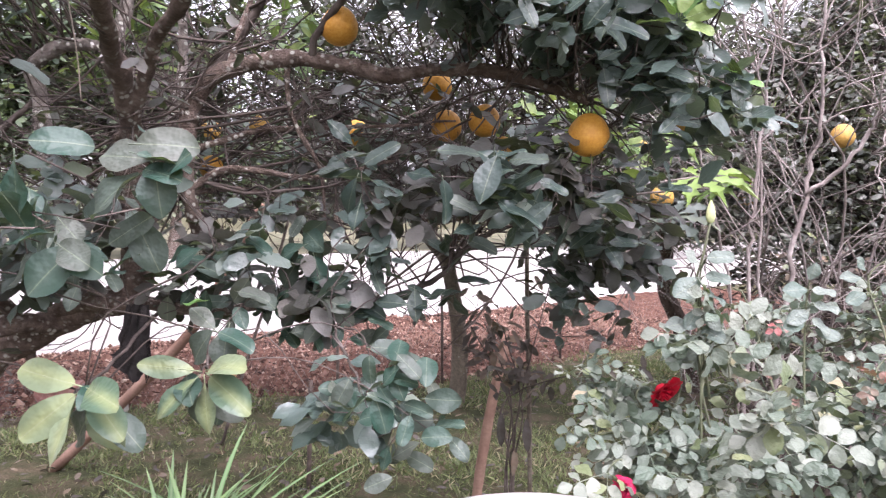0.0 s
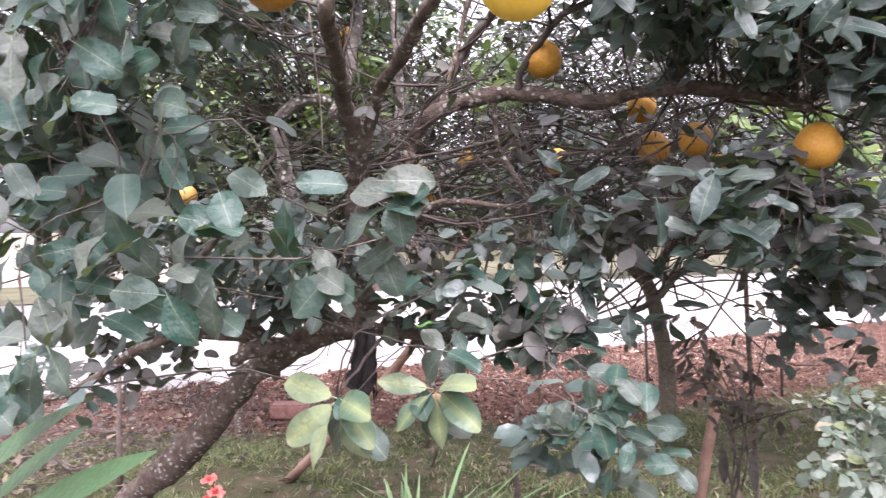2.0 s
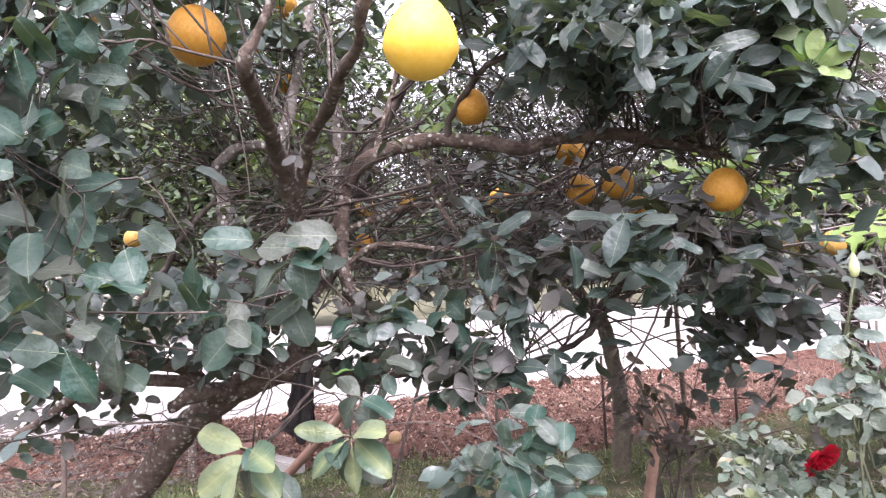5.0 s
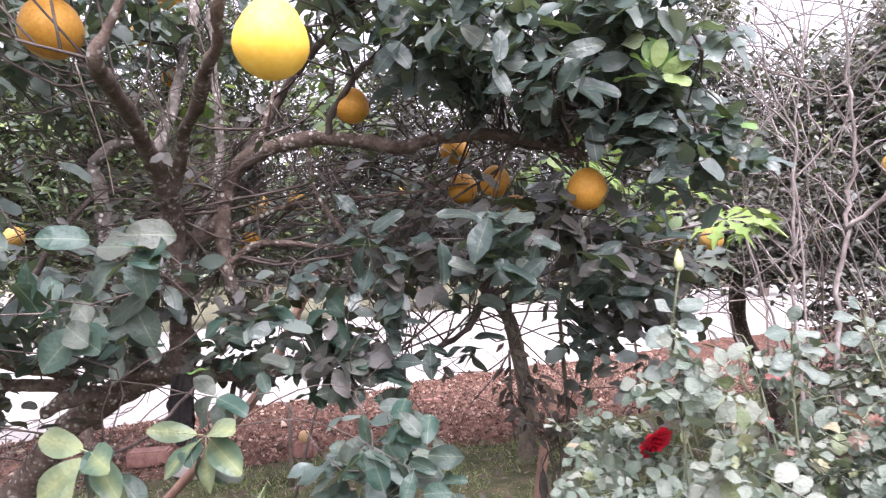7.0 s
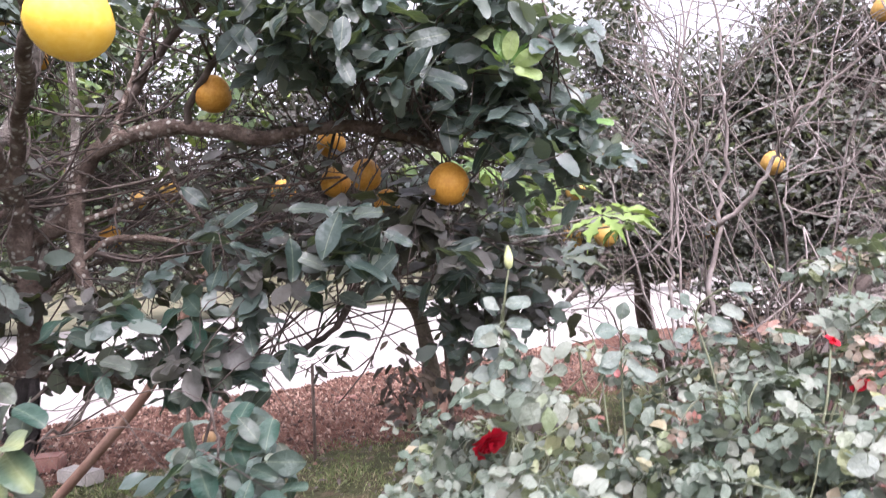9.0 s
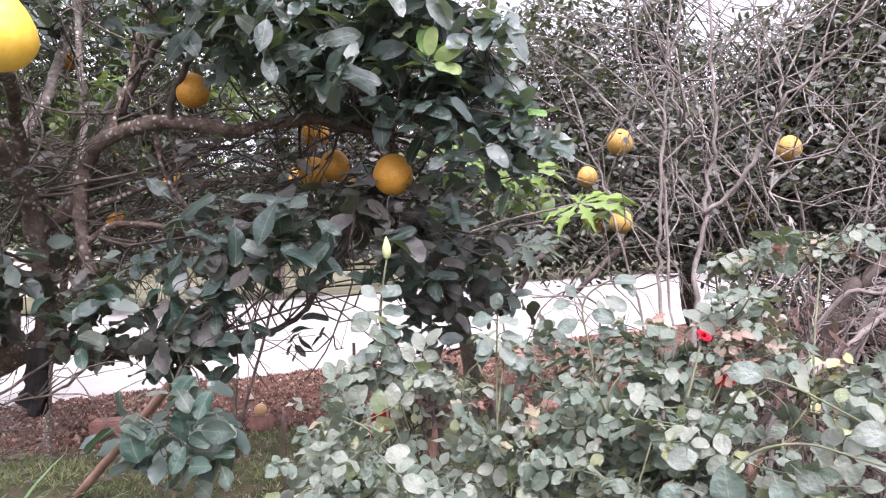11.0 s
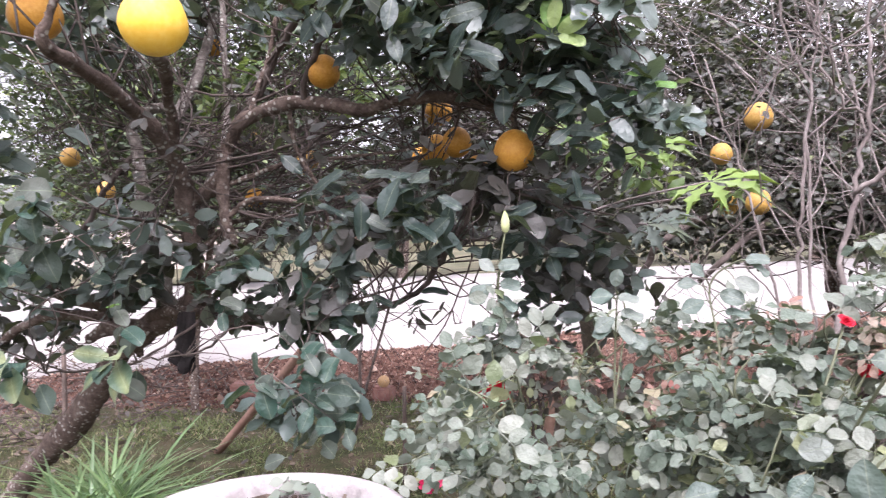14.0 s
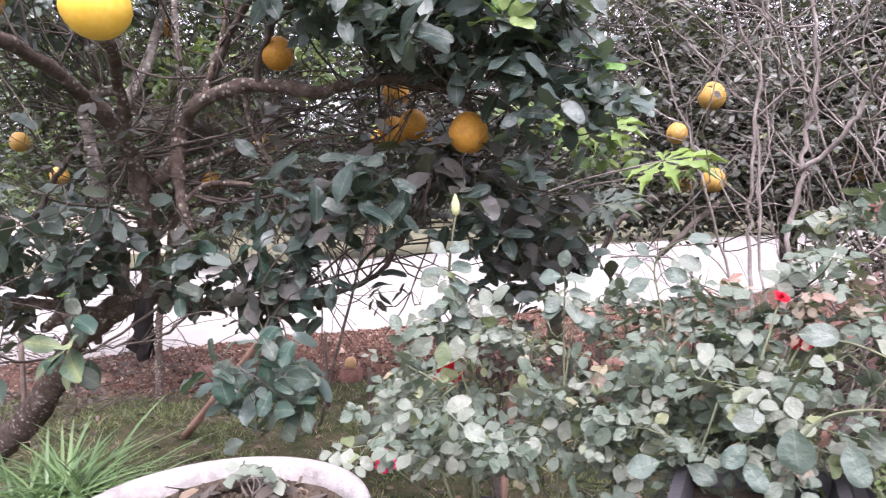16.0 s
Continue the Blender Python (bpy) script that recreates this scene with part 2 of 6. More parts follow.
# Rear fruit: the shade under the foliage is put into this darker skin.
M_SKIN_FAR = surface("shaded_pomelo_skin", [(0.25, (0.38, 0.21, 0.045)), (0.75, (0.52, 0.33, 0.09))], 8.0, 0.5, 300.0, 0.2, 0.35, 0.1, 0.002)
M_SOIL = surface("red_soil", [(0.25, (0.05, 0.025, 0.019)), (0.5, (0.135, 0.070, 0.052)), (0.75, (0.235, 0.138, 0.107))], 9.0, 0.95, 55.0, 1.0, 0.1, 0.7, 0.03)
M_CLOD, _nt, _p = base_material("soil_clod")
_nt.links.new(ramp(_nt, _nt.nodes.new("ShaderNodeNewGeometry").outputs["Random Per Island"], [(0.0, (0.035, 0.018, 0.014)), (0.4, (0.125, 0.066, 0.048)), (0.75, (0.215, 0.128, 0.099)), (0.95, (0.30, 0.205, 0.16)), (1.0, (0.46, 0.37, 0.30))]), _p.inputs["Base Color"])
_p.inputs["Roughness"].default_value = 0.95
bump(_nt, _p, noise_tex(_nt, 60.0), 0.6, 0.01)
M_POT_SOIL = surface("potting_soil", [(0.3, (0.035, 0.028, 0.023)), (0.7, (0.11, 0.085, 0.066))], 20.0, 0.95, 60.0, 0.8, 0.1, 0.5, 0.02)
M_GROUND = surface("lawn_ground", [(0.25, (0.045, 0.052, 0.024)), (0.45, (0.08, 0.085, 0.042)), (0.6, (0.12, 0.10, 0.065)), (0.75, (0.18, 0.14, 0.10))], 4.5, 0.95, 70.0, 1.0, 0.1, 0.7, 0.03)
M_ROAD = surface("pale_concrete", [(0.3, (0.25, 0.238, 0.226)), (0.7, (0.325, 0.308, 0.295))], 0.6, 0.9, 25.0, 0.3, 0.2, 0.12)
M_VERGE = surface("dry_verge", [(0.3, (0.085, 0.088, 0.055)), (0.7, (0.17, 0.158, 0.105))], 0.8, 0.95, 14.0, 0.5, 0.1, 0.4)
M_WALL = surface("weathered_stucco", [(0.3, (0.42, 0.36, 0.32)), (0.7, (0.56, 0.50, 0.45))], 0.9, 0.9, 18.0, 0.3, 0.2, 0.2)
M_STEEL = surface("rusty_steel", [(0.3, (0.07, 0.055, 0.05)), (0.7, (0.16, 0.12, 0.10))], 18.0, 0.75, 120.0, 0.3, 0.3)
M_WIRE = surface("grey_wire", [(0.3, (0.18, 0.16, 0.15)), (0.7, (0.26, 0.24, 0.22))], 30.0, 0.7, 120.0, 0.1, 0.3)
M_POT = surface("pale_cement_pot", [(0.25, (0.24, 0.222, 0.218)), (0.5, (0.35, 0.328, 0.322)), (0.75, (0.44, 0.418, 0.41))], 11.0, 0.9, 60.0, 0.6, 0.2, 0.5)
M_PLASTIC = surface("black_plastic", [(0.3, (0.035, 0.034, 0.04)), (0.7, (0.075, 0.072, 0.082))], 8.0, 0.5, 60.0, 0.15, 0.45)
M_CHAR = surface("black_cloth", [(0.3, (0.012, 0.011, 0.011)), (0.7, (0.035, 0.03, 0.03))], 14.0, 0.9, 90.0, 0.6, 0.2)
M_BRICK = surface("red_brick", [(0.3, (0.20, 0.095, 0.08)), (0.7, (0.33, 0.19, 0.16))], 12.0, 0.9, 60.0, 0.6, 0.2)
M_PETAL = surface("red_petal", [(0.3, (0.42, 0.006, 0.02)), (0.7, (0.60, 0.012, 0.035))], 30.0, 0.55, 90.0, 0.1, 0.3, 0.15)
M_PETAL_PINK = surface("crimson_petal", [(0.3, (0.48, 0.012, 0.07)), (0.7, (0.66, 0.03, 0.12))], 30.0, 0.55, 90.0, 0.1, 0.3, 0.15)
M_PETAL_SALMON = surface("salmon_petal", [(0.3, (0.72, 0.12, 0.12)), (0.7, (0.85, 0.24, 0.20))], 30.0, 0.55, 90.0, 0.1, 0.3, 0.15)
M_SEPAL = surface("bud_green", [(0.3, (0.30, 0.36, 0.15)), (0.7, (0.48, 0.50, 0.28))], 30.0, 0.55, 90.0, 0.1, 0.3, 0.15)
M_BENCH = surface("rough_cement", [(0.3, (0.30, 0.28, 0.26)), (0.7, (0.42, 0.40, 0.37))], 4.0, 0.9, 50.0, 0.4, 0.2)
M_STRING = surface("pale_string", [(0.3, (0.45, 0.38, 0.34)), (0.7, (0.58, 0.50, 0.46))], 30.0, 0.9, 90.0, 0.1)


# ---------------------------------------------------------------- geometry helpers
class Geo:
    """Collects vertices and faces of one mesh."""

    def __init__(self):
        self.v, self.f, self.n = [], [], 0

    def add(self, verts, faces):
        self.v.append(np.asarray(verts, float))
        self.f.extend(tuple(i + self.n for i in q) for q in faces)
        self.n += len(verts)

    def mesh(self, name, material, smooth=True):
        me = bpy.data.meshes.new(name)
        me.from_pydata(np.concatenate(self.v).tolist(), [], self.f)
        if smooth:
            me.polygons.foreach_set("use_smooth", [True] * len(me.polygons))
        me.materials.append(material)
        me.update()
        return me

    def tube(self, points, radii, sides=6, rough=0.0, rng=None):
        """A bent, tapered tube with closed ends."""
        p = np.asarray(points, float)
        k = len(p)
        r = np.interp(np.linspace(0, 1, k), np.linspace(0, 1, len(radii)), radii)
        t = np.gradient(p, axis=0)
        t /= np.linalg.norm(t, axis=1)[:, None] + 1e-9
        ref = np.array([0.3, 0.9, 0.31]) if abs(t[:, 1]).mean() < 0.7 else np.array([1.0, 0.1, 0.2])
        a = np.cross(t, ref)
        a /= np.linalg.norm(a, axis=1)[:, None] + 1e-9
        b = np.cross(t, a)
        ang = np.linspace(0, 2 * np.pi, sides, endpoint=False)
        rr = r[:, None] * np.ones(sides)
        if rough and rng is not None:
            rr = rr * (1 + rng.normal(0, rough, (k, sides)))
        ring = p[:, None, :] + rr[..., None] * (np.cos(ang)[None, :, None] * a[:, None, :] + np.sin(ang)[None, :, None] * b[:, None, :])
        faces = []
        for i in range(k - 1):
            for j in range(sides):
                q = (j + 1) % sides
                faces.append((i * sides + j, i * sides + q, (i + 1) * sides + q, (i + 1) * sides + j))
        faces.append(tuple(range(sides))[::-1])
        faces.append(tuple(range((k - 1) * sides, k * sides)))
        self.add(ring.reshape(-1, 3), faces)

    def blades(self, template, mats, pos):
        """Many copies of one leaf: template (verts, faces), turns and scales (N,3,3), places (N,3)."""
        tv, tf = template
        v = np.einsum("nij,vj->nvi", mats, tv) + pos[:, None, :]
        for k in range(len(pos)):
            o = self.n + k * len(tv)
            self.f.extend(tuple(i + o for i in q) for q in tf)
        self.v.append(v.reshape(-1, 3))
        self.n += len(tv) * len(pos)


def smooth_line(points, steps=6):
    """A Catmull-Rom curve through the points."""
    p = np.asarray(points, float)
    if len(p) < 3:
        return np.linspace(p[0], p[-1], steps + 1)
    q = np.vstack([2 * p[0] - p[1], p, 2 * p[-1] - p[-2]])
    out = []
    for i in range(len(p) - 1):
        a, b, c, d = q[i:i + 4]
        for s in np.linspace(0, 1, steps, endpoint=False):
            out.append(0.5 * (2 * b + (c - a) * s + (2 * a - 5 * b + 4 * c - d) * s**2 + (3 * b - a - 3 * c + d) * s**3))
    out.append(p[-1])
    return np.array(out)


def leaf_template(width=0.5, segments=4, fold=0.12, curl=0.18, point=0.0):
    """A leaf of length 1 along +x, face up +z: midrib and two margins."""
    xs = 0.5 - 0.5 * np.cos(np.pi * np.linspace(0, 1, segments + 1) ** 0.95)
    half = 0.5 * width * np.sin(np.pi * xs**(1.05 - 0.25 * point)) ** (0.68 + 0.3 * point)
    z = -curl * xs**2
    ripple = 0.10 * width * np.sin(xs * 8.0)
    verts = [(x, 0, zz) for x, zz in zip(xs, z)]
    faces = []
    left, right = {}, {}
    for i in range(1, segments):
        left[i] = len(verts)
        verts.append((xs[i], half[i], z[i] + fold * half[i] * 2 + ripple[i] * (width > 0.3)))
        right[i] = len(verts)
        verts.append((xs[i], -half[i], z[i] + fold * half[i] * 2 - ripple[i] * (width > 0.3)))
    for i in range(segments):
        for side, flip in ((left, False), (right, True)):
            loop = [i, i + 1]
            if i + 1 in side:
                loop.append(side[i + 1])
            if i in side:
                loop.append(side[i])
            faces.append(tuple(loop[::-1] if flip else loop))
    return np.array(verts), faces


LEAF = leaf_template(0.56, 5, 0.09, 0.22)
LEAF_FLAT = leaf_template(0.60, 5, 0.04, 0.12)
LEAF_LIGHT = leaf_template(0.5, 3, 0.10, 0.15)
LEAFLET = leaf_template(0.74, 6, 0.12, 0.20, 0.0)


def turns(direction, normal, size):
    """(N,3,3) turns: x along direction, z near normal, scaled by size."""
    x = direction / (np.linalg.norm(direction, axis=1)[:, None] + 1e-9)
    y = np.cross(normal, x)
    y /= np.linalg.norm(y, axis=1)[:, None] + 1e-9
    z = np.cross(x, y)
    return np.stack([x, y, z], -1) * size[:, None, None]


def rosette(rng, centre, n, size, droop=0.25, spread=0.03, facing=None):
    """Turns and places of n leaves that stand round one twig tip."""
    ang = rng.uniform(0, 2 * np.pi) + np.arange(n) * 2.4 + rng.normal(0, 0.3, n)
    up = rng.normal(0.05, 0.45, n) - droop
    d = np.stack([np.cos(ang), np.sin(ang), up], -1)
    if facing is not None:
        d = d + np.asarray(facing)
    nrm = rng.normal(0, 0.4, (n, 3)) + np.array([0.0, -0.45, 0.9])
    size = size * rng.uniform(0.7, 1.15, n)
    pos = np.asarray(centre) + rng.normal(0, spread, (n, 3))
    return turns(d, nrm, size), pos


def thing(name, place, label, category, group="", kind=""):
    ob = new(name)
    ob.location = place
    ob.empty_display_size = 0.1
    return tagged(ob, label, category, group, kind)


def part_mesh(name, me, parent, label="", kind=""):
    """A mesh in world coordinates as a part of a thing or of a part."""
    ob = new(name, me)
    ob.parent = parent
    if parent.parent is None:
        ob.matrix_parent_inverse = Matrix.Translation(parent.location).inverted()
    return tagged(ob, label, kind=kind)


def part(name, geo, material, parent, label="", kind="", smooth=True):
    return part_mesh(name, geo.mesh(name, material, smooth), parent, label, kind)


def single(name, geo, material, label, category="", group="", kind="", smooth=True):
    """A top-level thing of one mesh."""
    return tagged(new(name, geo.mesh(name, material, smooth)), label, category, group, kind)


def revolve(profile, segments=24, squash=None):
    """A lathe form about z from (radius, height) pairs; ends at radius 0 close it."""
    geo = Geo()
    k = len(profile)
    verts, faces = [], []
    for r, h in profile:
        for j in range(segments):
            a = 2 * math.pi * j / segments
            verts.append((r * math.cos(a), r * math.sin(a), h))
    for i in range(k - 1):
        for j in range(segments):
            q = (j + 1) % segments
            faces.append((i * segments + j, i * segments + q, (i + 1) * segments + q, (i + 1) * segments + j))
    geo.add(verts, faces)
    return geo


def nearest(points, p):
    d = np.linalg.norm(points - p, axis=1)
    return points[d.argmin()]


def twig_to(geo, rng, skeleton, tip, r0=0.005, r1=0.0016, sag=0.08, sides=4):
    """A bent twig from the nearest limb to tip."""
    away = np.linalg.norm(skeleton - (tip + np.array([0, 0, -0.12])), axis=1)
    a = skeleton[np.argsort(away)[rng.integers(0, min(26, len(skeleton)))]]
    length = np.linalg.norm(tip - a)
    m1 = a + (tip - a) * 0.35 + rng.normal(0, 0.11 * length + 0.015, 3) + np.array([0, 0, sag * length])
    m2 = a + (tip - a) * 0.7 + rng.normal(0, 0.09 * length + 0.012, 3) + np.array([0, 0, sag * length])
    line = smooth_line([a, m1, m2, tip], 3)
    geo.tube(line, [r0 * (0.45 + 0.6 * min(length, 0.8)), r1], sides)
    return line


def in_ball(rng, centre, radii, n):
    d = rng.normal(0, 1, (n, 3))
    d /= np.linalg.norm(d, axis=1)[:, None]
    return np.asarray(centre) + d * (rng.uniform(0, 1, n) ** 0.45)[:, None] * np.asarray(radii)


# ---------------------------------------------------------------- ground, road, soil
ALONG = np.array([0.68, 0.733])
ACROSS = np.array([-0.733, 0.68])


def flat(s, n):
    """Plan coordinates from the way along the road and the way across it."""
    return ALONG * s + ACROSS * n


def sheet(us, vs, place):
    geo = Geo()
    verts = [place(u, v) for u in us for v in vs]
    w = len(vs)
    faces = [(i * w + j, (i + 1) * w + j, (i + 1) * w + j + 1, i * w + j + 1) for i in range(len(us) - 1) for j in range(w - 1)]
    geo.add(verts, faces)
    return geo


def hump(x, y, k, amp):
    return amp * noise.noise(Vector((x * k, y * k, 0.3)))


steps = np.concatenate([[-900, -300, -100, -40, -20], np.arange(-12, 12.1, 0.3), [20, 40, 100, 300, 900]])
ground_geo = sheet(steps, steps + 4, lambda x, y: (x, y, hump(x, y, 0.8, 0.03) if abs(x) < 11 and abs(y - 4) < 11 else -0.02))
single("ground", ground_geo, M_GROUND, "uneven lawn soil with short green and straw-coloured grass", kind="structure")

road_geo = sheet(np.arange(-60, 61, 2.0), [8.0, 8.12, 12, 18, 24.5], lambda s, n: (*flat(s, n), 0.075 if n > 8.05 else 0.0))
single("road", road_geo, M_ROAD, "wide pale sunlit concrete road beyond the garden", kind="structure")
verge_geo = sheet(np.arange(-60, 61, 3.0), [24.3, 26, 32, 44], lambda s, n: (*flat(s, n), 0.09 + 0.03 * (n - 24.3) + hump(s, n, 0.3, 0.15)))
single("verge", verge_geo, M_VERGE, "dry straw-coloured verge across the road", kind="structure")


def soil_edge(s):
    """Where the lawn ends and the dug soil begins, across the way, at s along it."""
    return min(max(5.9 - 0.36 * s, 4.45), 6.5)


def soil_height(s, n):
    edge = max(0.0, min((n - soil_edge(s)) / 0.7, 1.0)) * max(0.0, min((8.1 - n) / 0.5, 1.0))
    x, y = flat(s, n)
    return edge * (0.09 + hump(x, y, 1.3, 0.07) + hump(x, y, 5.0, 0.05) + hump(x, y, 13.0, 0.03)) - 0.03 * (1 - edge)


soil_geo = sheet(np.arange(-8, 14, 0.07), np.arange(4.4, 8.2, 0.07), lambda s, n: (*flat(s, n), soil_height(s, n)))
single("soil_bed", soil_geo, M_SOIL, "turned red-brown soil bank beside the road", kind="structure")

rng = np.random.default_rng(3)
clod = Geo()
ico = bmesh.new()
bmesh.ops.create_icosphere(ico, subdivisions=1, radius=1.0)
ICO_V = np.array([v.co[:] for v in ico.verts])
ICO_F = [tuple(v.index for v in f.verts) for f in ico.faces]
ico.free()
OCT_V = np.array([(1, 0, 0), (-1, 0, 0), (0, 1, 0), (0, -1, 0), (0, 0, 1), (0, 0, -1)], float)
OCT_F = [(0, 2, 4), (2, 1, 4), (1, 3, 4), (3, 0, 4), (2, 0, 5), (1, 2, 5), (3, 1, 5), (0, 3, 5)]
for _ in range(42000):
    s, n = rng.uniform(-7, 9), rng.uniform(4.5, 8.05)
    if n < soil_edge(s) + 0.1 + rng.normal(0, 0.15):
        continue
    size = 0.006 + 0.012 * rng.random() + 0.022 * rng.random() ** 8
    x, y = flat(s, n)
    clod.add(OCT_V * size * rng.uniform(0.4, 1.3, (1, 3)) + rng.normal(0, 0.25 * size, (6, 3)) + (x, y, soil_height(s, n) + size * 0.35), OCT_F)
single("soil_clods", clod, M_CLOD, "loose red-brown clods of dug soil", "soil", kind="stuff", smooth=False)

grass = Geo()
N = 190000
gx, gy = rng.uniform(-6.5, 3.8, N), 1.8 + 6.6 * rng.random(N) ** 1.2
edge_n = np.clip(5.9 - 0.36 * (gx * ALONG[0] + gy * ALONG[1]), 4.45, 6.5)
keep = gx * ACROSS[0] + gy * ACROSS[1] < edge_n + 0.15 + rng.normal(0, 0.22, N)
gx, gy = gx[keep], gy[keep]
thin = np.array([noise.noise(Vector((a * 1.6, b * 1.6, 2.0))) + 0.6 * noise.noise(Vector((a * 6, b * 6, 5.0))) for a, b in zip(gx, gy)])
keep = thin + rng.normal(0, 0.22, len(gx)) > -0.12
gx, gy, thin = gx[keep], gy[keep], thin[keep]
a = rng.uniform(0, 2 * np.pi, len(gx))
d = np.stack([np.cos(a), np.sin(a), rng.uniform(0.2, 1.7, len(gx))], -1)
blade = leaf_template(0.13, 2, 0.1, 0.4)
size = rng.uniform(0.022, 0.065, len(gx)) * (1 + np.clip(thin, 0, 0.6))
grass.blades(blade, turns(d, rng.normal(0, 1, (len(gx), 3)), size), np.stack([gx, gy, np.full(len(gx), -0.005)], -1))
single("grass", grass, M_GRASS, "short patchy grass, green with dry straw blades", "grass", kind="stuff")

litter = Geo()
n = 2200
lx, ly = rng.uniform(-5, 4, n), rng.uniform(2.0, 6.5, n)
a = rng.uniform(0, 2 * np.pi, n)
litter.blades(LEAF_LIGHT, turns(np.stack([np.cos(a), np.sin(a), rng.normal(0, 0.2, n)], -1), rng.normal(0, 0.4, (n, 3)) + (0, 0, 1), rng.uniform(0.025, 0.08, n)), np.stack([lx, ly, np.full(n, 0.035)], -1))
single("leaf_litter", litter, M_LEAF_DEAD, "fallen brown leaves scattered on the grass", "leaves", kind="stuff")

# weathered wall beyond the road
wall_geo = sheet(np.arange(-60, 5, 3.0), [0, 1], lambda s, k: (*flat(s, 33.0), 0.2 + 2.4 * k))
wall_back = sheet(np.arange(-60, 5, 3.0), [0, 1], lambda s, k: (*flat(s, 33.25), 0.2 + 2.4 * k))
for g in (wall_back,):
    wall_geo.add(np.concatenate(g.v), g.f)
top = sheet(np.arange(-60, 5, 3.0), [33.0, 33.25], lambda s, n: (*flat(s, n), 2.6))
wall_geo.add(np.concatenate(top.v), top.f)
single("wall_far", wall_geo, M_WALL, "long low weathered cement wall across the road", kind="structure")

# ---------------------------------------------------------------- wire fence along the soil bank
def wire_fence():
    fence = thing("wire_fence", (-1.3, 5.37, 0), "low chain-link fence on thin rusty steel posts", "fence")
    for s, h, lean in ((-3.6, 0.85, 0.02), (-1.2, 0.8, -0.02), (2.05, 0.62, 0.01), (3.05, 0.80, 0.01), (4.18, 0.82, -0.01), (5.85, 0.95, 0.0), (8.2, 0.9, 0.02)):
        x, y = flat(s, 4.6)
        g = Geo()
        g.tube([(x, y, -0.1), (x + lean * 0.5, y, h * 0.5), (x + lean, y, h)], [0.015, 0.014], 6)
        part("post", g, M_STEEL, fence)
    g = Geo()
    pitch = 0.075
    height = 0.55
    for s in np.arange(-4, 9, pitch):
        for sgn in (1, -1):
            p = [(*flat(s + sgn * height * 0.55 * k, 4.6 + 0.004 * sgn), 0.02 + height * k) for k in (0, 1)]
            g.tube(p, [0.0007, 0.0007], 3)
    part("mesh", g, M_WIRE, fence, "grey diamond wire mesh")


wire_fence()


# ---------------------------------------------------------------- main pomelo tree
def limb(name, points, radii, tree, material=M_BARK, sides=12, rough=0.03, seed=1, label="", thin=0.82):
    """A knotty limb: swellings, a rough skin and short broken stubs."""
    r = np.random.default_rng(seed)
    line = smooth_line(points, 12 if material is not M_TWIG else 6)
    line[1:-1] += r.normal(0, 0.004 if material is M_TWIG else 0.0006, line[1:-1].shape)
    if material is not M_TWIG:
        line[1:-1] += np.array([noise.noise_vector(Vector(p * 7)) for p in line[1:-1]]) * 0.014
    k = len(line)
    u = np.linspace(0, 1, k)
    rad = np.interp(u, np.linspace(0, 1, len(radii)), radii) * thin
    if material is not M_TWIG:
        for _ in range(max(2, k // 24)):
            rad = rad * (1 + r.uniform(0.10, 0.30) * np.exp(-((u - r.random()) * k / r.uniform(3.0, 6.0)) ** 2))
    g = Geo()
    g.tube(line, rad, sides if material is not M_TWIG else 7, 0.0, r)
    v = g.v[0]
    n_side = len(v) // k
    mid = np.repeat(line, n_side, axis=0)
    out = v - mid
    lump = np.array([noise.noise(Vector(p * 14)) * 0.24 + noise.noise(Vector(p * 75)) * 0.10 for p in v])
    g.v[0] = mid + out * (1 + lump[:, None])
    if material is not M_TWIG:
        for _ in range(k // 22):
            j = r.integers(4, k - 3)
            d = r.normal(0, 1, 3) * np.array([1, 0.7, 1])
            d /= np.linalg.norm(d)
            ln = rad[j] * r.uniform(1.1, 2.2)
            g.tube(smooth_line([line[j], line[j] + d * ln * 0.6, line[j] + d * ln], 2), [rad[j] * 0.55, rad[j] * 0.38, rad[j] * 0.30], 7, 0.10, r)
    part(name, g, material, tree, label)
    return line


main_tree = thing("pomelo_tree", (-2.75, 2.5, 0), "old spreading pomelo tree with mottled bark and dusty dark leaves", "tree")
SKEL = []
SKEL.append(limb("trunk", [(-2.95, 2.36, -0.05), (-2.54, 2.32, 0.30), (-2.12, 2.28, 0.60), (-1.67, 2.2, 0.98), (-1.475, 2.2, 1.12), (-1.29, 2.18, 1.19), (-1.10, 2.15, 1.27), (-1.08, 2.13, 1.42), (-1.05, 2.08, 1.655), (-1.0, 1.98, 1.80)], [0.088, 0.082, 0.075, 0.07, 0.055, 0.05], main_tree, seed=2, thin=0.72))
SKEL.append(limb("limb", [(-1.02, 2.02, 1.77), (-0.994, 1.97, 1.81), (-0.921, 1.82, 1.93), (-0.867, 1.7, 1.98), (-0.743, 1.45, 2.04), (-0.619, 1.22, 2.055), (-0.571, 1.2, 2.108), (-0.538, 1.2, 2.167), (-0.51, 1.2, 2.25), (-0.52, 1.3, 2.5)], [0.040, 0.033, 0.028, 0.025, 0.013, 0.012, 0.008], main_tree, seed=3, thin=0.86))
SKEL.append(limb("limb", [(-1.02, 2.02, 1.76), (-0.97, 1.95, 1.82), (-0.82, 1.8, 1.99), (-0.613, 1.6, 2.07), (-0.392, 1.35, 2.126), (-0.313, 1.25, 2.185), (-0.26, 1.2, 2.3)], [0.030, 0.023, 0.018, 0.011], main_tree, seed=4, thin=0.84))
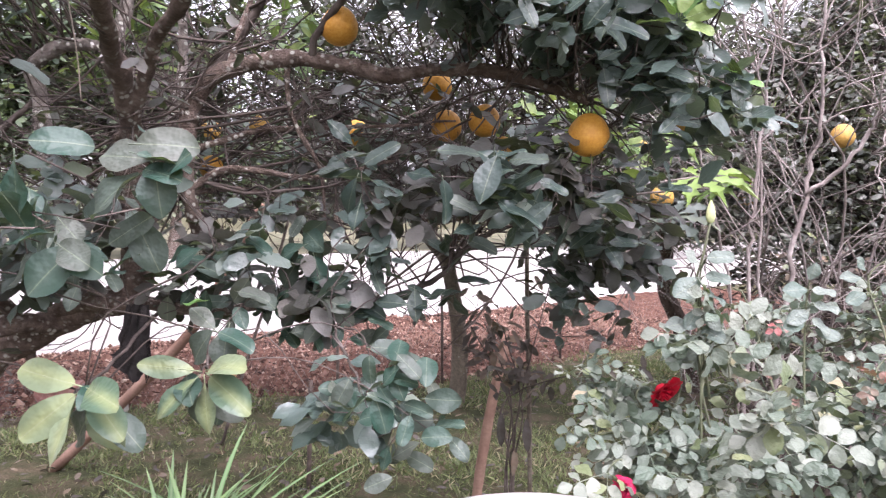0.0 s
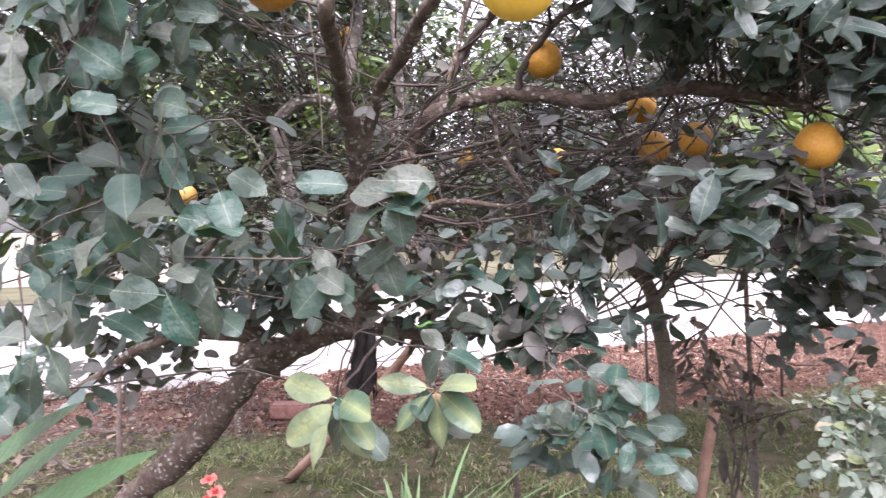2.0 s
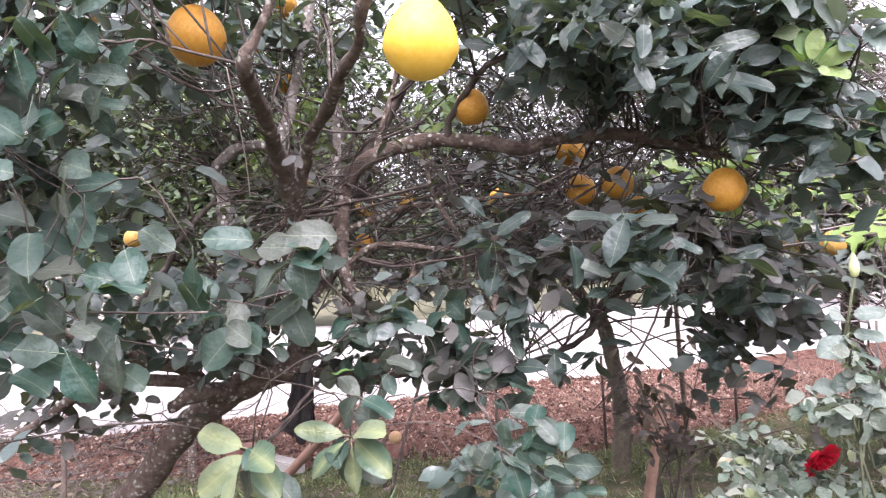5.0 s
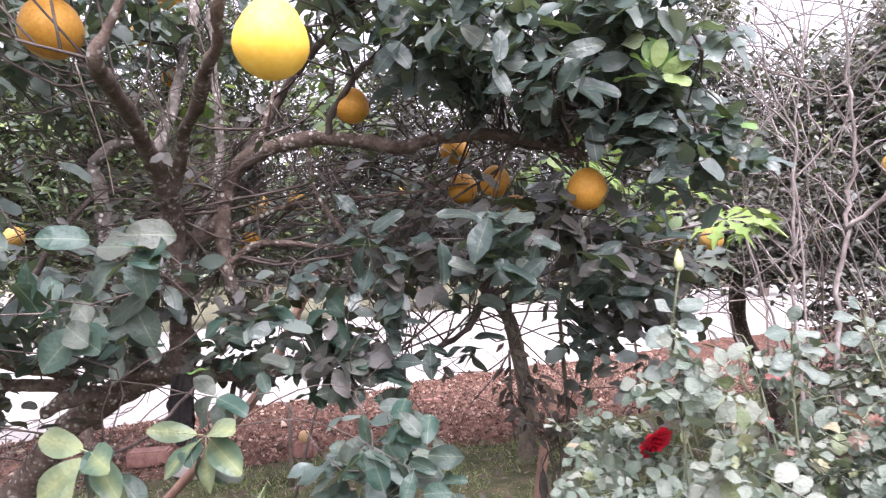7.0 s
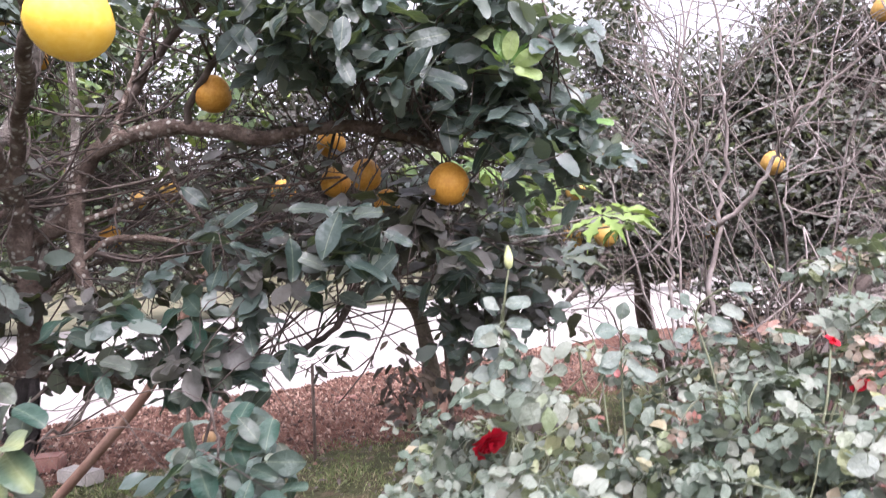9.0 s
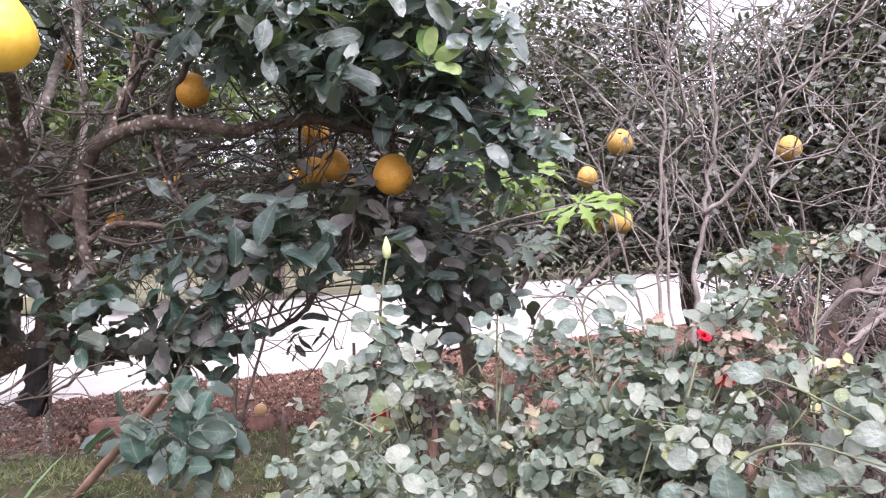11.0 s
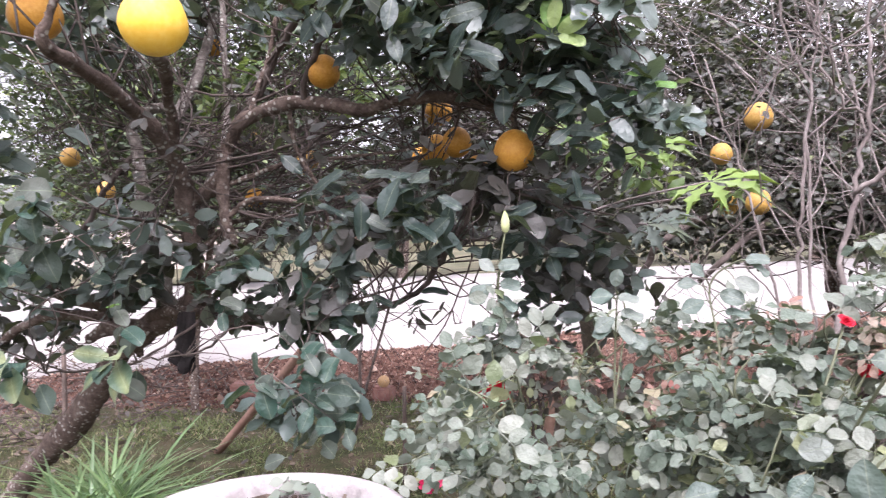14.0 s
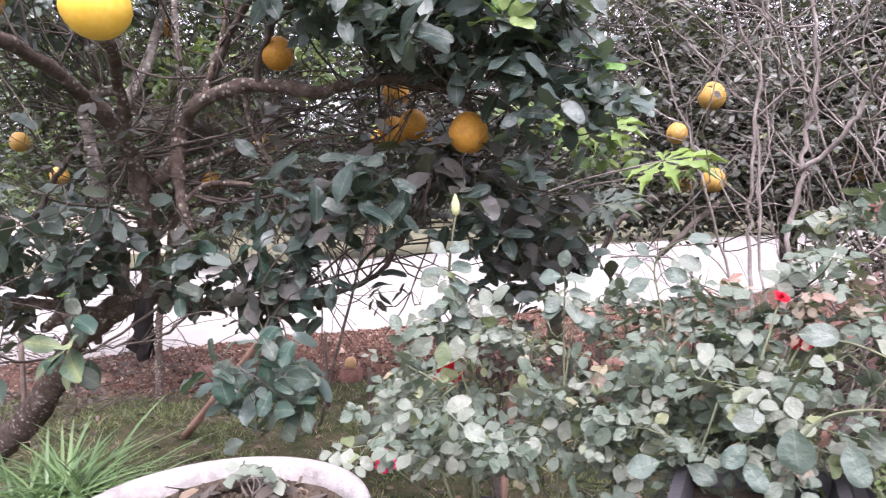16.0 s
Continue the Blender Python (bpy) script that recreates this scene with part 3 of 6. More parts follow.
SKEL.append(limb("limb", [(-1.33, 2.2, 1.18), (-1.36, 2.18, 1.48), (-1.38, 2.15, 1.70), (-1.44, 2.15, 1.94), (-1.46, 2.15, 2.03), (-1.36, 2.15, 2.10), (-1.20, 2.12, 2.10)], [0.045, 0.036, 0.03, 0.024], main_tree, M_BARK_PALE, seed=5, label="pale lichen-spotted limb"))
SKEL.append(limb("arching_limb", [(-1.08, 2.1, 1.68), (-0.97, 2.1, 1.72), (-0.88, 2.1, 1.79), (-0.856, 2.1, 1.895), (-0.773, 2.1, 1.98), (-0.59, 2.1, 2.025), (-0.46, 2.1, 2.03), (-0.297, 2.1, 2.005), (-0.18, 2.1, 1.98), (0.048, 2.1, 1.995), (0.19, 2.1, 1.975), (0.31, 2.08, 1.93), (0.42, 2.02, 1.87)], [0.042, 0.04, 0.036, 0.032, 0.026, 0.016], main_tree, seed=6, label="long arching limb with mottled bark", thin=0.72))
SKEL.append(limb("limb", [(-0.86, 2.1, 1.86), (-0.868, 2.1, 1.67), (-0.85, 2.12, 1.5), (-0.80, 2.15, 1.35)], [0.034, 0.028, 0.012], main_tree, seed=7))
SKEL.append(limb("low_limb", [(-1.49, 2.18, 1.14), (-1.28, 2.13, 1.22), (-1.07, 2.1, 1.235), (-0.92, 2.1, 1.23), (-0.77, 2.1, 1.215), (-0.59, 2.1, 1.24), (-0.44, 2.08, 1.23), (-0.2, 2.0, 1.3)], [0.042, 0.036, 0.03, 0.024, 0.01], main_tree, seed=8, thin=0.68))
SKEL.append(limb("low_limb", [(-1.50, 2.16, 1.10), (-1.53, 2.05, 1.23), (-1.66, 1.98, 1.29), (-1.88, 1.95, 1.35), (-2.18, 1.95, 1.43), (-2.6, 1.95, 1.5)], [0.042, 0.036, 0.03, 0.014], main_tree, seed=9, thin=0.68))
SKEL.append(limb("low_limb", [(-1.54, 2.1, 1.18), (-1.74, 1.98, 1.21), (-2.0, 1.95, 1.14), (-2.4, 1.92, 0.94), (-2.8, 1.9, 0.85)], [0.034, 0.03, 0.026, 0.018], main_tree, seed=10, thin=0.68))
SKEL.append(limb("limb", [(-1.16, 2.1, 2.03), (-1.20, 2.3, 2.28), (-1.22, 2.4, 2.52), (-1.22, 2.5, 2.75), (-1.15, 2.5, 3.1)], [0.03, 0.026, 0.016], main_tree, M_BARK_PALE, seed=11, label="pale lichen-spotted limb"))
SKEL.append(limb("limb", [(-0.84, 2.1, 1.93), (-0.72, 2.15, 2.1), (-0.62, 2.15, 2.25), (-0.45, 2.1, 2.38), (-0.2, 2.0, 2.5), (0.3, 1.95, 2.6)], [0.02, 0.018, 0.008], main_tree, M_TWIG, 7, seed=12))
SKEL.append(limb("limb", [(-1.88, 1.95, 1.35), (-1.72, 2.05, 1.55), (-1.60, 2.1, 1.75), (-1.42, 2.15, 1.96)], [0.018, 0.016, 0.012], main_tree, M_TWIG, 7, seed=13))
SKEL.append(limb("limb", [(-0.46, 2.1, 2.02), (-0.3, 2.0, 2.2), (0.1, 1.9, 2.3), (0.5, 1.85, 2.25), (0.75, 1.85, 2.1)], [0.016, 0.012, 0.006], main_tree, M_TWIG, 7, seed=14))
SKEL.append(limb("limb", [(-2.2, 1.95, 1.43), (-1.8, 1.6, 1.48), (-1.4, 1.2, 1.5), (-1.05, 0.95, 1.52), (-0.75, 0.8, 1.5)], [0.016, 0.012, 0.004], main_tree, M_TWIG, 7, seed=15, thin=0.5))
SKEL.append(limb("limb", [(-0.62, 1.22, 2.06), (-0.82, 1.1, 2.12), (-0.95, 0.95, 2.05), (-0.90, 0.8, 1.9), (-0.80, 0.72, 1.8)], [0.014, 0.010, 0.004], main_tree, M_TWIG, 7, seed=16, thin=0.3))
SKEL.append(limb("limb", [(-0.80, 2.1, 1.21), (-0.65, 1.8, 1.15), (-0.5, 1.5, 1.18), (-0.42, 1.3, 1.2)], [0.010, 0.007, 0.003], main_tree, M_TWIG, 6, seed=17, thin=0.6))
SKEL.append(limb("limb", [(-0.95, 2.1, 1.22), (-0.9, 1.7, 1.1), (-0.7, 1.3, 1.15), (-0.55, 1.14, 1.2)], [0.010, 0.007, 0.003], main_tree, M_TWIG, 6, seed=18, thin=0.6))
SKEL.append(limb("limb", [(-1.09, 2.1, 1.55), (-0.95, 1.8, 1.6), (-0.8, 1.5, 1.62), (-0.62, 1.42, 1.66)], [0.012, 0.008, 0.003], main_tree, M_TWIG, 6, seed=19, thin=0.6))
SKEL.append(limb("low_limb", [(-0.35, 2.2, 1.22), (-0.1, 2.25, 1.30), (0.05, 2.2, 1.42), (0.2, 2.1, 1.55), (0.3, 2.05, 1.75)], [0.014, 0.012, 0.008], main_tree, M_TWIG, 6, seed=20))
SKEL.append(limb("limb", [(-0.44, 2.08, 1.23), (-0.3, 1.9, 1.18), (-0.2, 1.75, 1.08), (-0.14, 1.65, 0.98)], [0.010, 0.007, 0.003], main_tree, M_TWIG, 6, seed=22, thin=0.6))
SKEL.append(limb("limb", [(-1.07, 2.1, 1.5), (-1.0, 2.15, 1.75), (-0.93, 2.2, 2.05), (-0.96, 2.2, 2.6)], [0.028, 0.022, 0.014], main_tree, M_BARK_PALE, seed=24, label="pale lichen-spotted limb"))
SKEL.append(limb("limb", [(-0.87, 2.1, 1.6), (-0.75, 2.15, 1.68), (-0.5, 2.2, 1.655), (-0.2, 2.25, 1.72)], [0.016, 0.011, 0.006], main_tree, M_BARK, seed=25))
SKEL.append(limb("limb", [(-0.86, 2.12, 1.75), (-0.65, 2.2, 1.82), (-0.4, 2.25, 1.835), (0.0, 2.3, 1.86)], [0.014, 0.010, 0.005], main_tree, M_BARK, seed=26))
SKEL.append(limb("limb", [(-0.52, 2.1, 2.02), (-0.53, 2.15, 1.85), (-0.45, 2.2, 1.70), (-0.42, 2.2, 1.5)], [0.012, 0.009, 0.005], main_tree, M_BARK, seed=27))
SKEL.append(limb("limb", [(-0.72, 2.1, 1.99), (-0.69, 2.15, 2.2), (-0.60, 2.2, 2.5)], [0.016, 0.012, 0.008], main_tree, M_BARK, seed=28))
SKEL.append(limb("limb", [(-1.08, 2.1, 1.42), (-0.97, 2.2, 1.58), (-0.80, 2.3, 1.62), (-0.55, 2.35, 1.58)], [0.018, 0.012, 0.006], main_tree, M_BARK, seed=29))
SKEL.append(limb("stub", [(-1.40, 2.16, 1.13), (-1.44, 2.06, 1.16), (-1.49, 2.0, 1.15), (-1.55, 1.97, 1.11)], [0.042, 0.036, 0.03], main_tree, seed=23, label="broken knotty stub at the fork"))
fan_limb = SKEL[18]
skeleton = np.concatenate(SKEL)

# crown: (centre, radii, rosettes, leaf length)
CROWN_HIGH = [
    ((0.36, 1.98, 2.25), (0.48, 0.35, 0.32), 120, 0.092),
    ((0.20, 2.2, 2.75), (0.50, 0.5, 0.30), 26, 0.105),
    ((0.72, 2.0, 1.95), (0.22, 0.25, 0.28), 34, 0.095),
    ((-0.7, 2.4, 2.8), (0.9, 0.6, 0.35), 50, 0.09),
    ((-1.7, 2.0, 2.7), (0.6, 0.6, 0.5), 90, 0.10),
    ((-1.0, 1.3, 2.6), (0.5, 0.4, 0.25), 40, 0.10),
    ((-0.15, 1.85, 2.45), (0.4, 0.4, 0.22), 34, 0.105),
    ((-1.45, 1.25, 1.95), (0.35, 0.3, 0.35), 50, 0.10),
    ((-1.2, 0.95, 2.2), (0.35, 0.25, 0.25), 36, 0.10),
]
CROWN_LOW = [
    ((0.28, 2.0, 1.62), (0.32, 0.3, 0.13), 12, 0.105),
    ((-0.35, 2.4, 1.62), (0.45, 0.4, 0.18), 10, 0.085),
    ((-0.45, 2.65, 1.80), (0.8, 0.3, 0.28), 28, 0.075),
    ((0.0, 2.6, 1.58), (0.55, 0.3, 0.10), 11, 0.075),
    ((-0.55, 2.15, 1.28), (0.48, 0.25, 0.10), 18, 0.095),
    ((-0.50, 2.0, 1.44), (0.36, 0.2, 0.10), 6, 0.10),
    ((-0.12, 2.0, 1.52), (0.25, 0.2, 0.10), 6, 0.095),
    ((-0.20, 1.75, 1.02), (0.14, 0.15, 0.14), 9, 0.09),
    ((-1.10, 1.85, 1.52), (0.30, 0.3, 0.16), 12, 0.10),
    ((-1.25, 1.95, 1.36), (0.35, 0.2, 0.08), 10, 0.095),
    ((-1.75, 1.9, 1.5), (0.5, 0.3, 0.25), 22, 0.10),
    ((-2.2, 2.0, 1.3), (0.5, 0.3, 0.4), 26, 0.10),
    ((0.46, 2.4, 1.28), (0.13, 0.25, 0.25), 16, 0.08),
    ((0.50, 2.25, 1.55), (0.18, 0.2, 0.16), 12, 0.09),
    ((0.62, 2.4, 1.38), (0.14, 0.2, 0.10), 10, 0.08),
]
rng = np.random.default_rng(21)
crown_leaves, grey_leaves, twigs = Geo(), Geo(), Geo()


def spray(geo, start, direction, length, radius, level=0):
    """A twig that bends, forks and ends in thinner ones."""
    d = direction / np.linalg.norm(direction)
    pts = [start]
    for _ in range(4):
        d = d + rng.normal(0, 0.22, 3)
        d /= np.linalg.norm(d)
        pts.append(pts[-1] + d * length / 4)
    line = smooth_line(pts, 2)
    geo.tube(line, [radius, radius * 0.45], 4)
    if level == 2 and rng.random() < 0.13:
        m, p = rosette(rng, line[-1], 3, 0.07, 0.4, 0.01)
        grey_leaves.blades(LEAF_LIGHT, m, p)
    if level < 2:
        for _ in range(3):
            j = rng.integers(2, len(line) - 1)
            spray(geo, line[j], d + rng.normal(0, 0.5, 3), length * rng.uniform(0.35, 0.65), radius * 0.6, level + 1)
    return line


for k, (centre, radii, count, size) in enumerate(CROWN_HIGH + CROWN_LOW):
    for tip in in_ball(rng, centre, radii, count):
        line = twig_to(twigs if rng.random() < (0.5 if tip[2] > 1.7 else 0.25) else Geo(), rng, skeleton, tip)
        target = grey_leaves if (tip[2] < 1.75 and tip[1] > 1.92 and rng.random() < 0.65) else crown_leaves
        m, p = rosette(rng, tip, rng.integers(5, 9), size, 0.35)
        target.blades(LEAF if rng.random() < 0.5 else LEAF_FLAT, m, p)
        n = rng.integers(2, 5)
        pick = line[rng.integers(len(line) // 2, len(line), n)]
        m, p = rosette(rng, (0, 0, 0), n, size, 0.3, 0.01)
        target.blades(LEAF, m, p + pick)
inner = skeleton[(skeleton[:, 0] > -1.5) & (skeleton[:, 0] < 0.3) & (skeleton[:, 1] > 1.9) & (skeleton[:, 2] > 1.55)]
for _ in range(140):
    start = inner[rng.integers(len(inner))]
    spray(twigs, start, np.array([rng.normal(0, 1.0), rng.normal(0.5, 0.5), rng.normal(0.0, 0.55)]), rng.uniform(0.3, 0.7), rng.uniform(0.003, 0.0065))
for _ in range(16):
    start = fan_limb[rng.integers(1, int(len(fan_limb) * 0.6))]
    spray(twigs, start, np.array([rng.normal(-0.05, 0.55), rng.normal(0, 0.3), 1.0]), rng.uniform(0.35, 0.6), rng.uniform(0.003, 0.005))
fresh_leaves = Geo()
for centre, radii, count in (((-1.62, 2.9, 2.32), (0.28, 0.2, 0.26), 34), ((-0.72, 3.0, 2.30), (0.2, 0.2, 0.2), 10), ((0.30, 3.0, 1.98), (0.28, 0.2, 0.12), 10), ((0.62, 3.0, 1.80), (0.2, 0.2, 0.12), 9)):
    for tip in in_ball(rng, centre, radii, count):
        twig_to(twigs, rng, skeleton, tip, 0.003, 0.0015) if centre[0] < -1 and rng.random() < 0.3 else None
        m, p = rosette(rng, tip, 5, 0.095, 0.2)
        fresh_leaves.blades(LEAF, m, p)
part("fresh_foliage", fresh_leaves, M_LEAF_FRESH, main_tree, "fresh mid-green leaves", "stuff")
part("crown", crown_leaves, M_LEAF, main_tree, "dense dark glossy leaves", "stuff")
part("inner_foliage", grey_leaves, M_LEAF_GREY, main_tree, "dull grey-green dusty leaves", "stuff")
part("twig_mass", twigs, M_TWIG, main_tree, "tangle of thin dark twigs", "stuff")


def leaf_meshes(name, material, count=5, width=0.60, point=-0.45):
    out = []
    for k in range(count):
        g = Geo()
        v, f = leaf_template(width * (0.92 + 0.06 * k), 10, 0.02 + 0.03 * k, 0.06 + 0.06 * k, point)
        wave = 0.015 * np.sin(v[:, 0] * 9 + k) * np.sign(v[:, 1])
        v = v + np.stack([0 * wave, 0 * wave, wave], -1)
        g.add(v, f)
        g.tube([(-0.13, 0, 0.015), (0.0, 0, 0.004), (0.5, 0, -0.004 - 0.25 * (0.06 + 0.06 * k)), (0.9, 0, -0.81 * (0.06 + 0.06 * k))], [0.012, 0.011, 0.004], 4)
        out.append(g.mesh(name, material))
    return out


NEAR = leaf_meshes("leaf", M_LEAF_NEAR)
NARROW = leaf_meshes("leaf", M_LEAF_SLATE, 4, 0.47, -0.1)
PALE = leaf_meshes("pale_leaf", M_LEAF_PALE, 4, 0.46)
YOUNG = leaf_meshes("young_leaf", M_LEAF_YOUNG, 3, 0.58)


def leaf_parts(tree, meshes, m, p, name="leaf", label=""):
    for k in range(len(p)):
        ob = new(name, meshes[rng.integers(len(meshes))])
        ob.parent = tree
        ob.matrix_parent_inverse = Matrix.Translation(tree.location).inverted()
        w = Matrix.Identity(4)
        for i in range(3):
            for j in range(3):
                w[i][j] = m[k][i][j]
            w[i][3] = p[k][i]
        ob.matrix_basis = w
        tagged(ob, label)


def facing_leaves(centre, n, size, spread, lean=(0, 0, 0)):
    """Leaves of a bough seen from outside: blades hang and show their faces, most at the outermost boughs."""
    a = rng.uniform(0, 2 * np.pi) + np.arange(n) * 2.4 + rng.normal(0, 0.3, n)
    if centre[1] < 0.98:
        d = np.stack([np.cos(a), rng.normal(-0.1, 0.25, n), np.sin(a) * 0.7 - 0.2], -1) + np.asarray(lean)
        nrm = np.array([0.15, -0.85, 0.50]) + rng.normal(0, 0.32, (n, 3))
        return turns(d, nrm, size * rng.uniform(0.8, 1.1, n)), np.asarray(centre) + rng.normal(0, spread, (n, 3))
    d = np.stack([np.cos(a), rng.normal(-0.2, 0.35, n), np.sin(a) * 0.55 - 0.22], -1) + np.asarray(lean)
    nrm = np.array([0.0, -0.55, 0.80]) + rng.normal(0, 0.42, (n, 3))
    return turns(d, nrm, size * rng.uniform(0.8, 1.15, n)), np.asarray(centre) + rng.normal(0, spread, (n, 3))


# boughs that hang towards the path: (centre, leaves, length, spread)
BOUGHS = [
    ((-0.353, 1.0, 1.612), 9, 0.085, 0.022), ((-0.42, 1.05, 1.50), 5, 0.085, 0.03),
    ((-0.545, 1.0, 1.480), 8, 0.092, 0.026), ((-0.60, 1.02, 1.53), 4, 0.09, 0.03), ((-0.542, 0.95, 1.622), 3, 0.085, 0.02),
    ((-0.357, 1.25, 1.295), 4, 0.080, 0.022),
    ((-0.661, 0.78, 1.597), 9, 0.092, 0.045), ((-0.72, 0.80, 1.53), 5, 0.09, 0.04), ((-0.641, 0.78, 1.425), 8, 0.090, 0.035),
    ((-0.716, 0.65, 1.872), 7, 0.085, 0.035), ((-0.747, 0.65, 1.766), 7, 0.085, 0.035), ((-0.762, 0.80, 1.851), 7, 0.090, 0.04),
    ((-0.804, 0.80, 1.964), 7, 0.090, 0.04), ((-0.752, 0.85, 1.741), 5, 0.085, 0.035), ((-0.846, 0.70, 2.016), 7, 0.090, 0.04),
    ((-0.785, 0.80, 2.057), 7, 0.090, 0.04), ((-0.737, 0.90, 2.058), 6, 0.090, 0.04), ((-0.811, 0.95, 1.982), 6, 0.090, 0.04),
    ((-0.87, 0.95, 1.708), 5, 0.075, 0.04),
]
BOUGHS_OUTER = [
    ((-0.945, 0.80, 1.538), 7, 0.090, 0.04), ((-0.931, 0.80, 1.451), 7, 0.090, 0.04), ((-1.046, 0.80, 1.608), 7, 0.090, 0.05),
    ((-1.40, 1.15, 1.766), 7, 0.090, 0.07), ((-1.349, 1.0, 1.269), 6, 0.090, 0.05), ((-1.05, 0.80, 1.80), 8, 0.095, 0.05),
    ((-1.10, 0.80, 1.98), 8, 0.095, 0.05), ((-1.0, 0.85, 2.12), 8, 0.095, 0.05), ((-1.25, 0.95, 1.62), 7, 0.095, 0.06), ((-0.95, 0.72, 1.90), 7, 0.095, 0.05),
    ((-0.90, 0.70, 1.36), 5, 0.09, 0.03), ((-0.90, 0.70, 1.29), 5, 0.09, 0.03), ((-1.475, 1.0, 1.706), 7, 0.09, 0.05), ((-1.434, 1.0, 1.562), 7, 0.09, 0.05), ((-1.463, 1.0, 1.377), 7, 0.09, 0.05), ((-1.06, 1.0, 1.68), 6, 0.09, 0.05), ((-1.03, 1.0, 1.58), 6, 0.09, 0.05), ((-1.05, 1.0, 1.44), 6, 0.09, 0.05), ((-1.30, 1.05, 1.56), 7, 0.09, 0.06), ((-1.22, 1.0, 1.76), 6, 0.09, 0.05),
]
BOUGHS_MID = [
    ((-0.566, 1.89, 1.407), 6, 0.095, 0.03), ((-0.395, 2.0, 1.378), 6, 0.095, 0.04), ((-0.234, 2.0, 1.364), 6, 0.095, 0.03), ((-0.343, 1.95, 1.263), 6, 0.09, 0.035),
    ((-0.111, 2.0, 1.298), 5, 0.09, 0.03), ((-0.289, 2.0, 1.691), 6, 0.105, 0.03), ((-0.47, 2.05, 1.46), 5, 0.095, 0.03),
    ((-0.66, 1.80, 1.42), 5, 0.09, 0.03), ((-0.21, 1.82, 1.66), 6, 0.10, 0.03), ((-0.50, 1.75, 1.31), 4, 0.085, 0.025),
    ((-0.771, 2.0, 1.352), 6, 0.09, 0.035), ((-0.561, 2.0, 1.267), 5, 0.09, 0.03), ((-0.376, 2.05, 1.294), 5, 0.09, 0.03), ((-0.407, 1.95, 1.173), 5, 0.085, 0.03),
    ((-0.937, 2.0, 1.30), 4, 0.085, 0.03), ((-0.756, 1.95, 1.29), 4, 0.085, 0.03), ((-0.64, 2.0, 1.235), 5, 0.085, 0.03), ((-0.28, 2.0, 1.25), 4, 0.085, 0.03), ((-0.491, 2.0, 1.185), 4, 0.085, 0.03), ((-0.204, 2.05, 1.186), 4, 0.085, 0.03), ((0.023, 2.1, 1.294), 4, 0.085, 0.03), ((-1.0, 1.75, 1.40), 6, 0.09, 0.04),
]
BOUGHS_RIGHT = [
    ((0.01, 1.78, 1.64), 4, 0.11, 0.025), ((0.17, 1.75, 1.67), 8, 0.112, 0.03), ((0.199, 1.77, 1.56), 7, 0.11, 0.03), ((0.10, 1.80, 1.56), 5, 0.105, 0.03),
    ((0.273, 1.85, 1.627), 6, 0.10, 0.035), ((0.43, 1.95, 1.575), 6, 0.095, 0.035), ((0.349, 2.0, 1.477), 6, 0.095, 0.035),
    ((0.496, 2.1, 1.466), 6, 0.09, 0.035), ((0.006, 2.0, 1.426), 5, 0.09, 0.03), ((0.40, 2.3, 1.295), 6, 0.085, 0.04), ((0.33, 2.2, 1.40), 6, 0.085, 0.04),
    ((-0.064, 1.60, 1.165), 6, 0.073, 0.025), ((-0.094, 1.42, 1.147), 4, 0.073, 0.02), ((-0.12, 1.58, 1.06), 6, 0.073, 0.04), ((-0.02, 1.60, 1.10), 6, 0.073, 0.035),
    ((-0.07, 1.55, 0.98), 6, 0.073, 0.04), ((0.02, 1.62, 1.0), 5, 0.073, 0.035), ((-0.16, 1.60, 1.12), 5, 0.073, 0.035),
    ((-0.103, 1.7, 2.224), 8, 0.105, 0.04), ((0.07, 1.7, 2.197), 8, 0.105, 0.04), ((0.237, 1.65, 2.096), 8, 0.10, 0.04), ((0.403, 1.65, 2.072), 8, 0.10, 0.04),
    ((0.187, 1.65, 2.221), 8, 0.10, 0.04), ((0.52, 1.8, 1.95), 8, 0.095, 0.04), ((0.62, 1.88, 1.80), 6, 0.09, 0.035),
    ((-0.014, 1.7, 2.16), 7, 0.10, 0.04), ((0.48, 1.85, 2.12), 8, 0.10, 0.04), ((0.30, 1.8, 2.3), 8, 0.10, 0.04),
    ((0.62, 1.85, 1.88), 6, 0.09, 0.04), ((0.80, 1.95, 1.90), 7, 0.08, 0.03), ((0.58, 1.95, 1.66), 6, 0.09, 0.035),
]
bough_twigs = Geo()
for centre, n, size, spread in BOUGHS + BOUGHS_OUTER + BOUGHS_MID + BOUGHS_RIGHT:
    twig_to(bough_twigs, rng, skeleton, np.asarray(centre), 0.003, 0.0014, 0.05)
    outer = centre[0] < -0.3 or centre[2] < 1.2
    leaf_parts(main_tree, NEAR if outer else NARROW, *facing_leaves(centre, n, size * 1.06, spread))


def fan(centre, angles, size):
    """Leaves that spread from one twig tip at the given angles."""
    a = np.radians(angles) + rng.normal(0, 0.08, len(angles))
    d = np.stack([np.cos(a), rng.normal(-0.3, 0.3, len(a)), np.sin(a)], -1)
    nrm = np.array([0.0, -0.75, 0.65]) + rng.normal(0, 0.42, (len(a), 3))
    return turns(d, nrm, size * rng.uniform(0.85, 1.12, len(a))), np.asarray(centre) + 0.018 * d


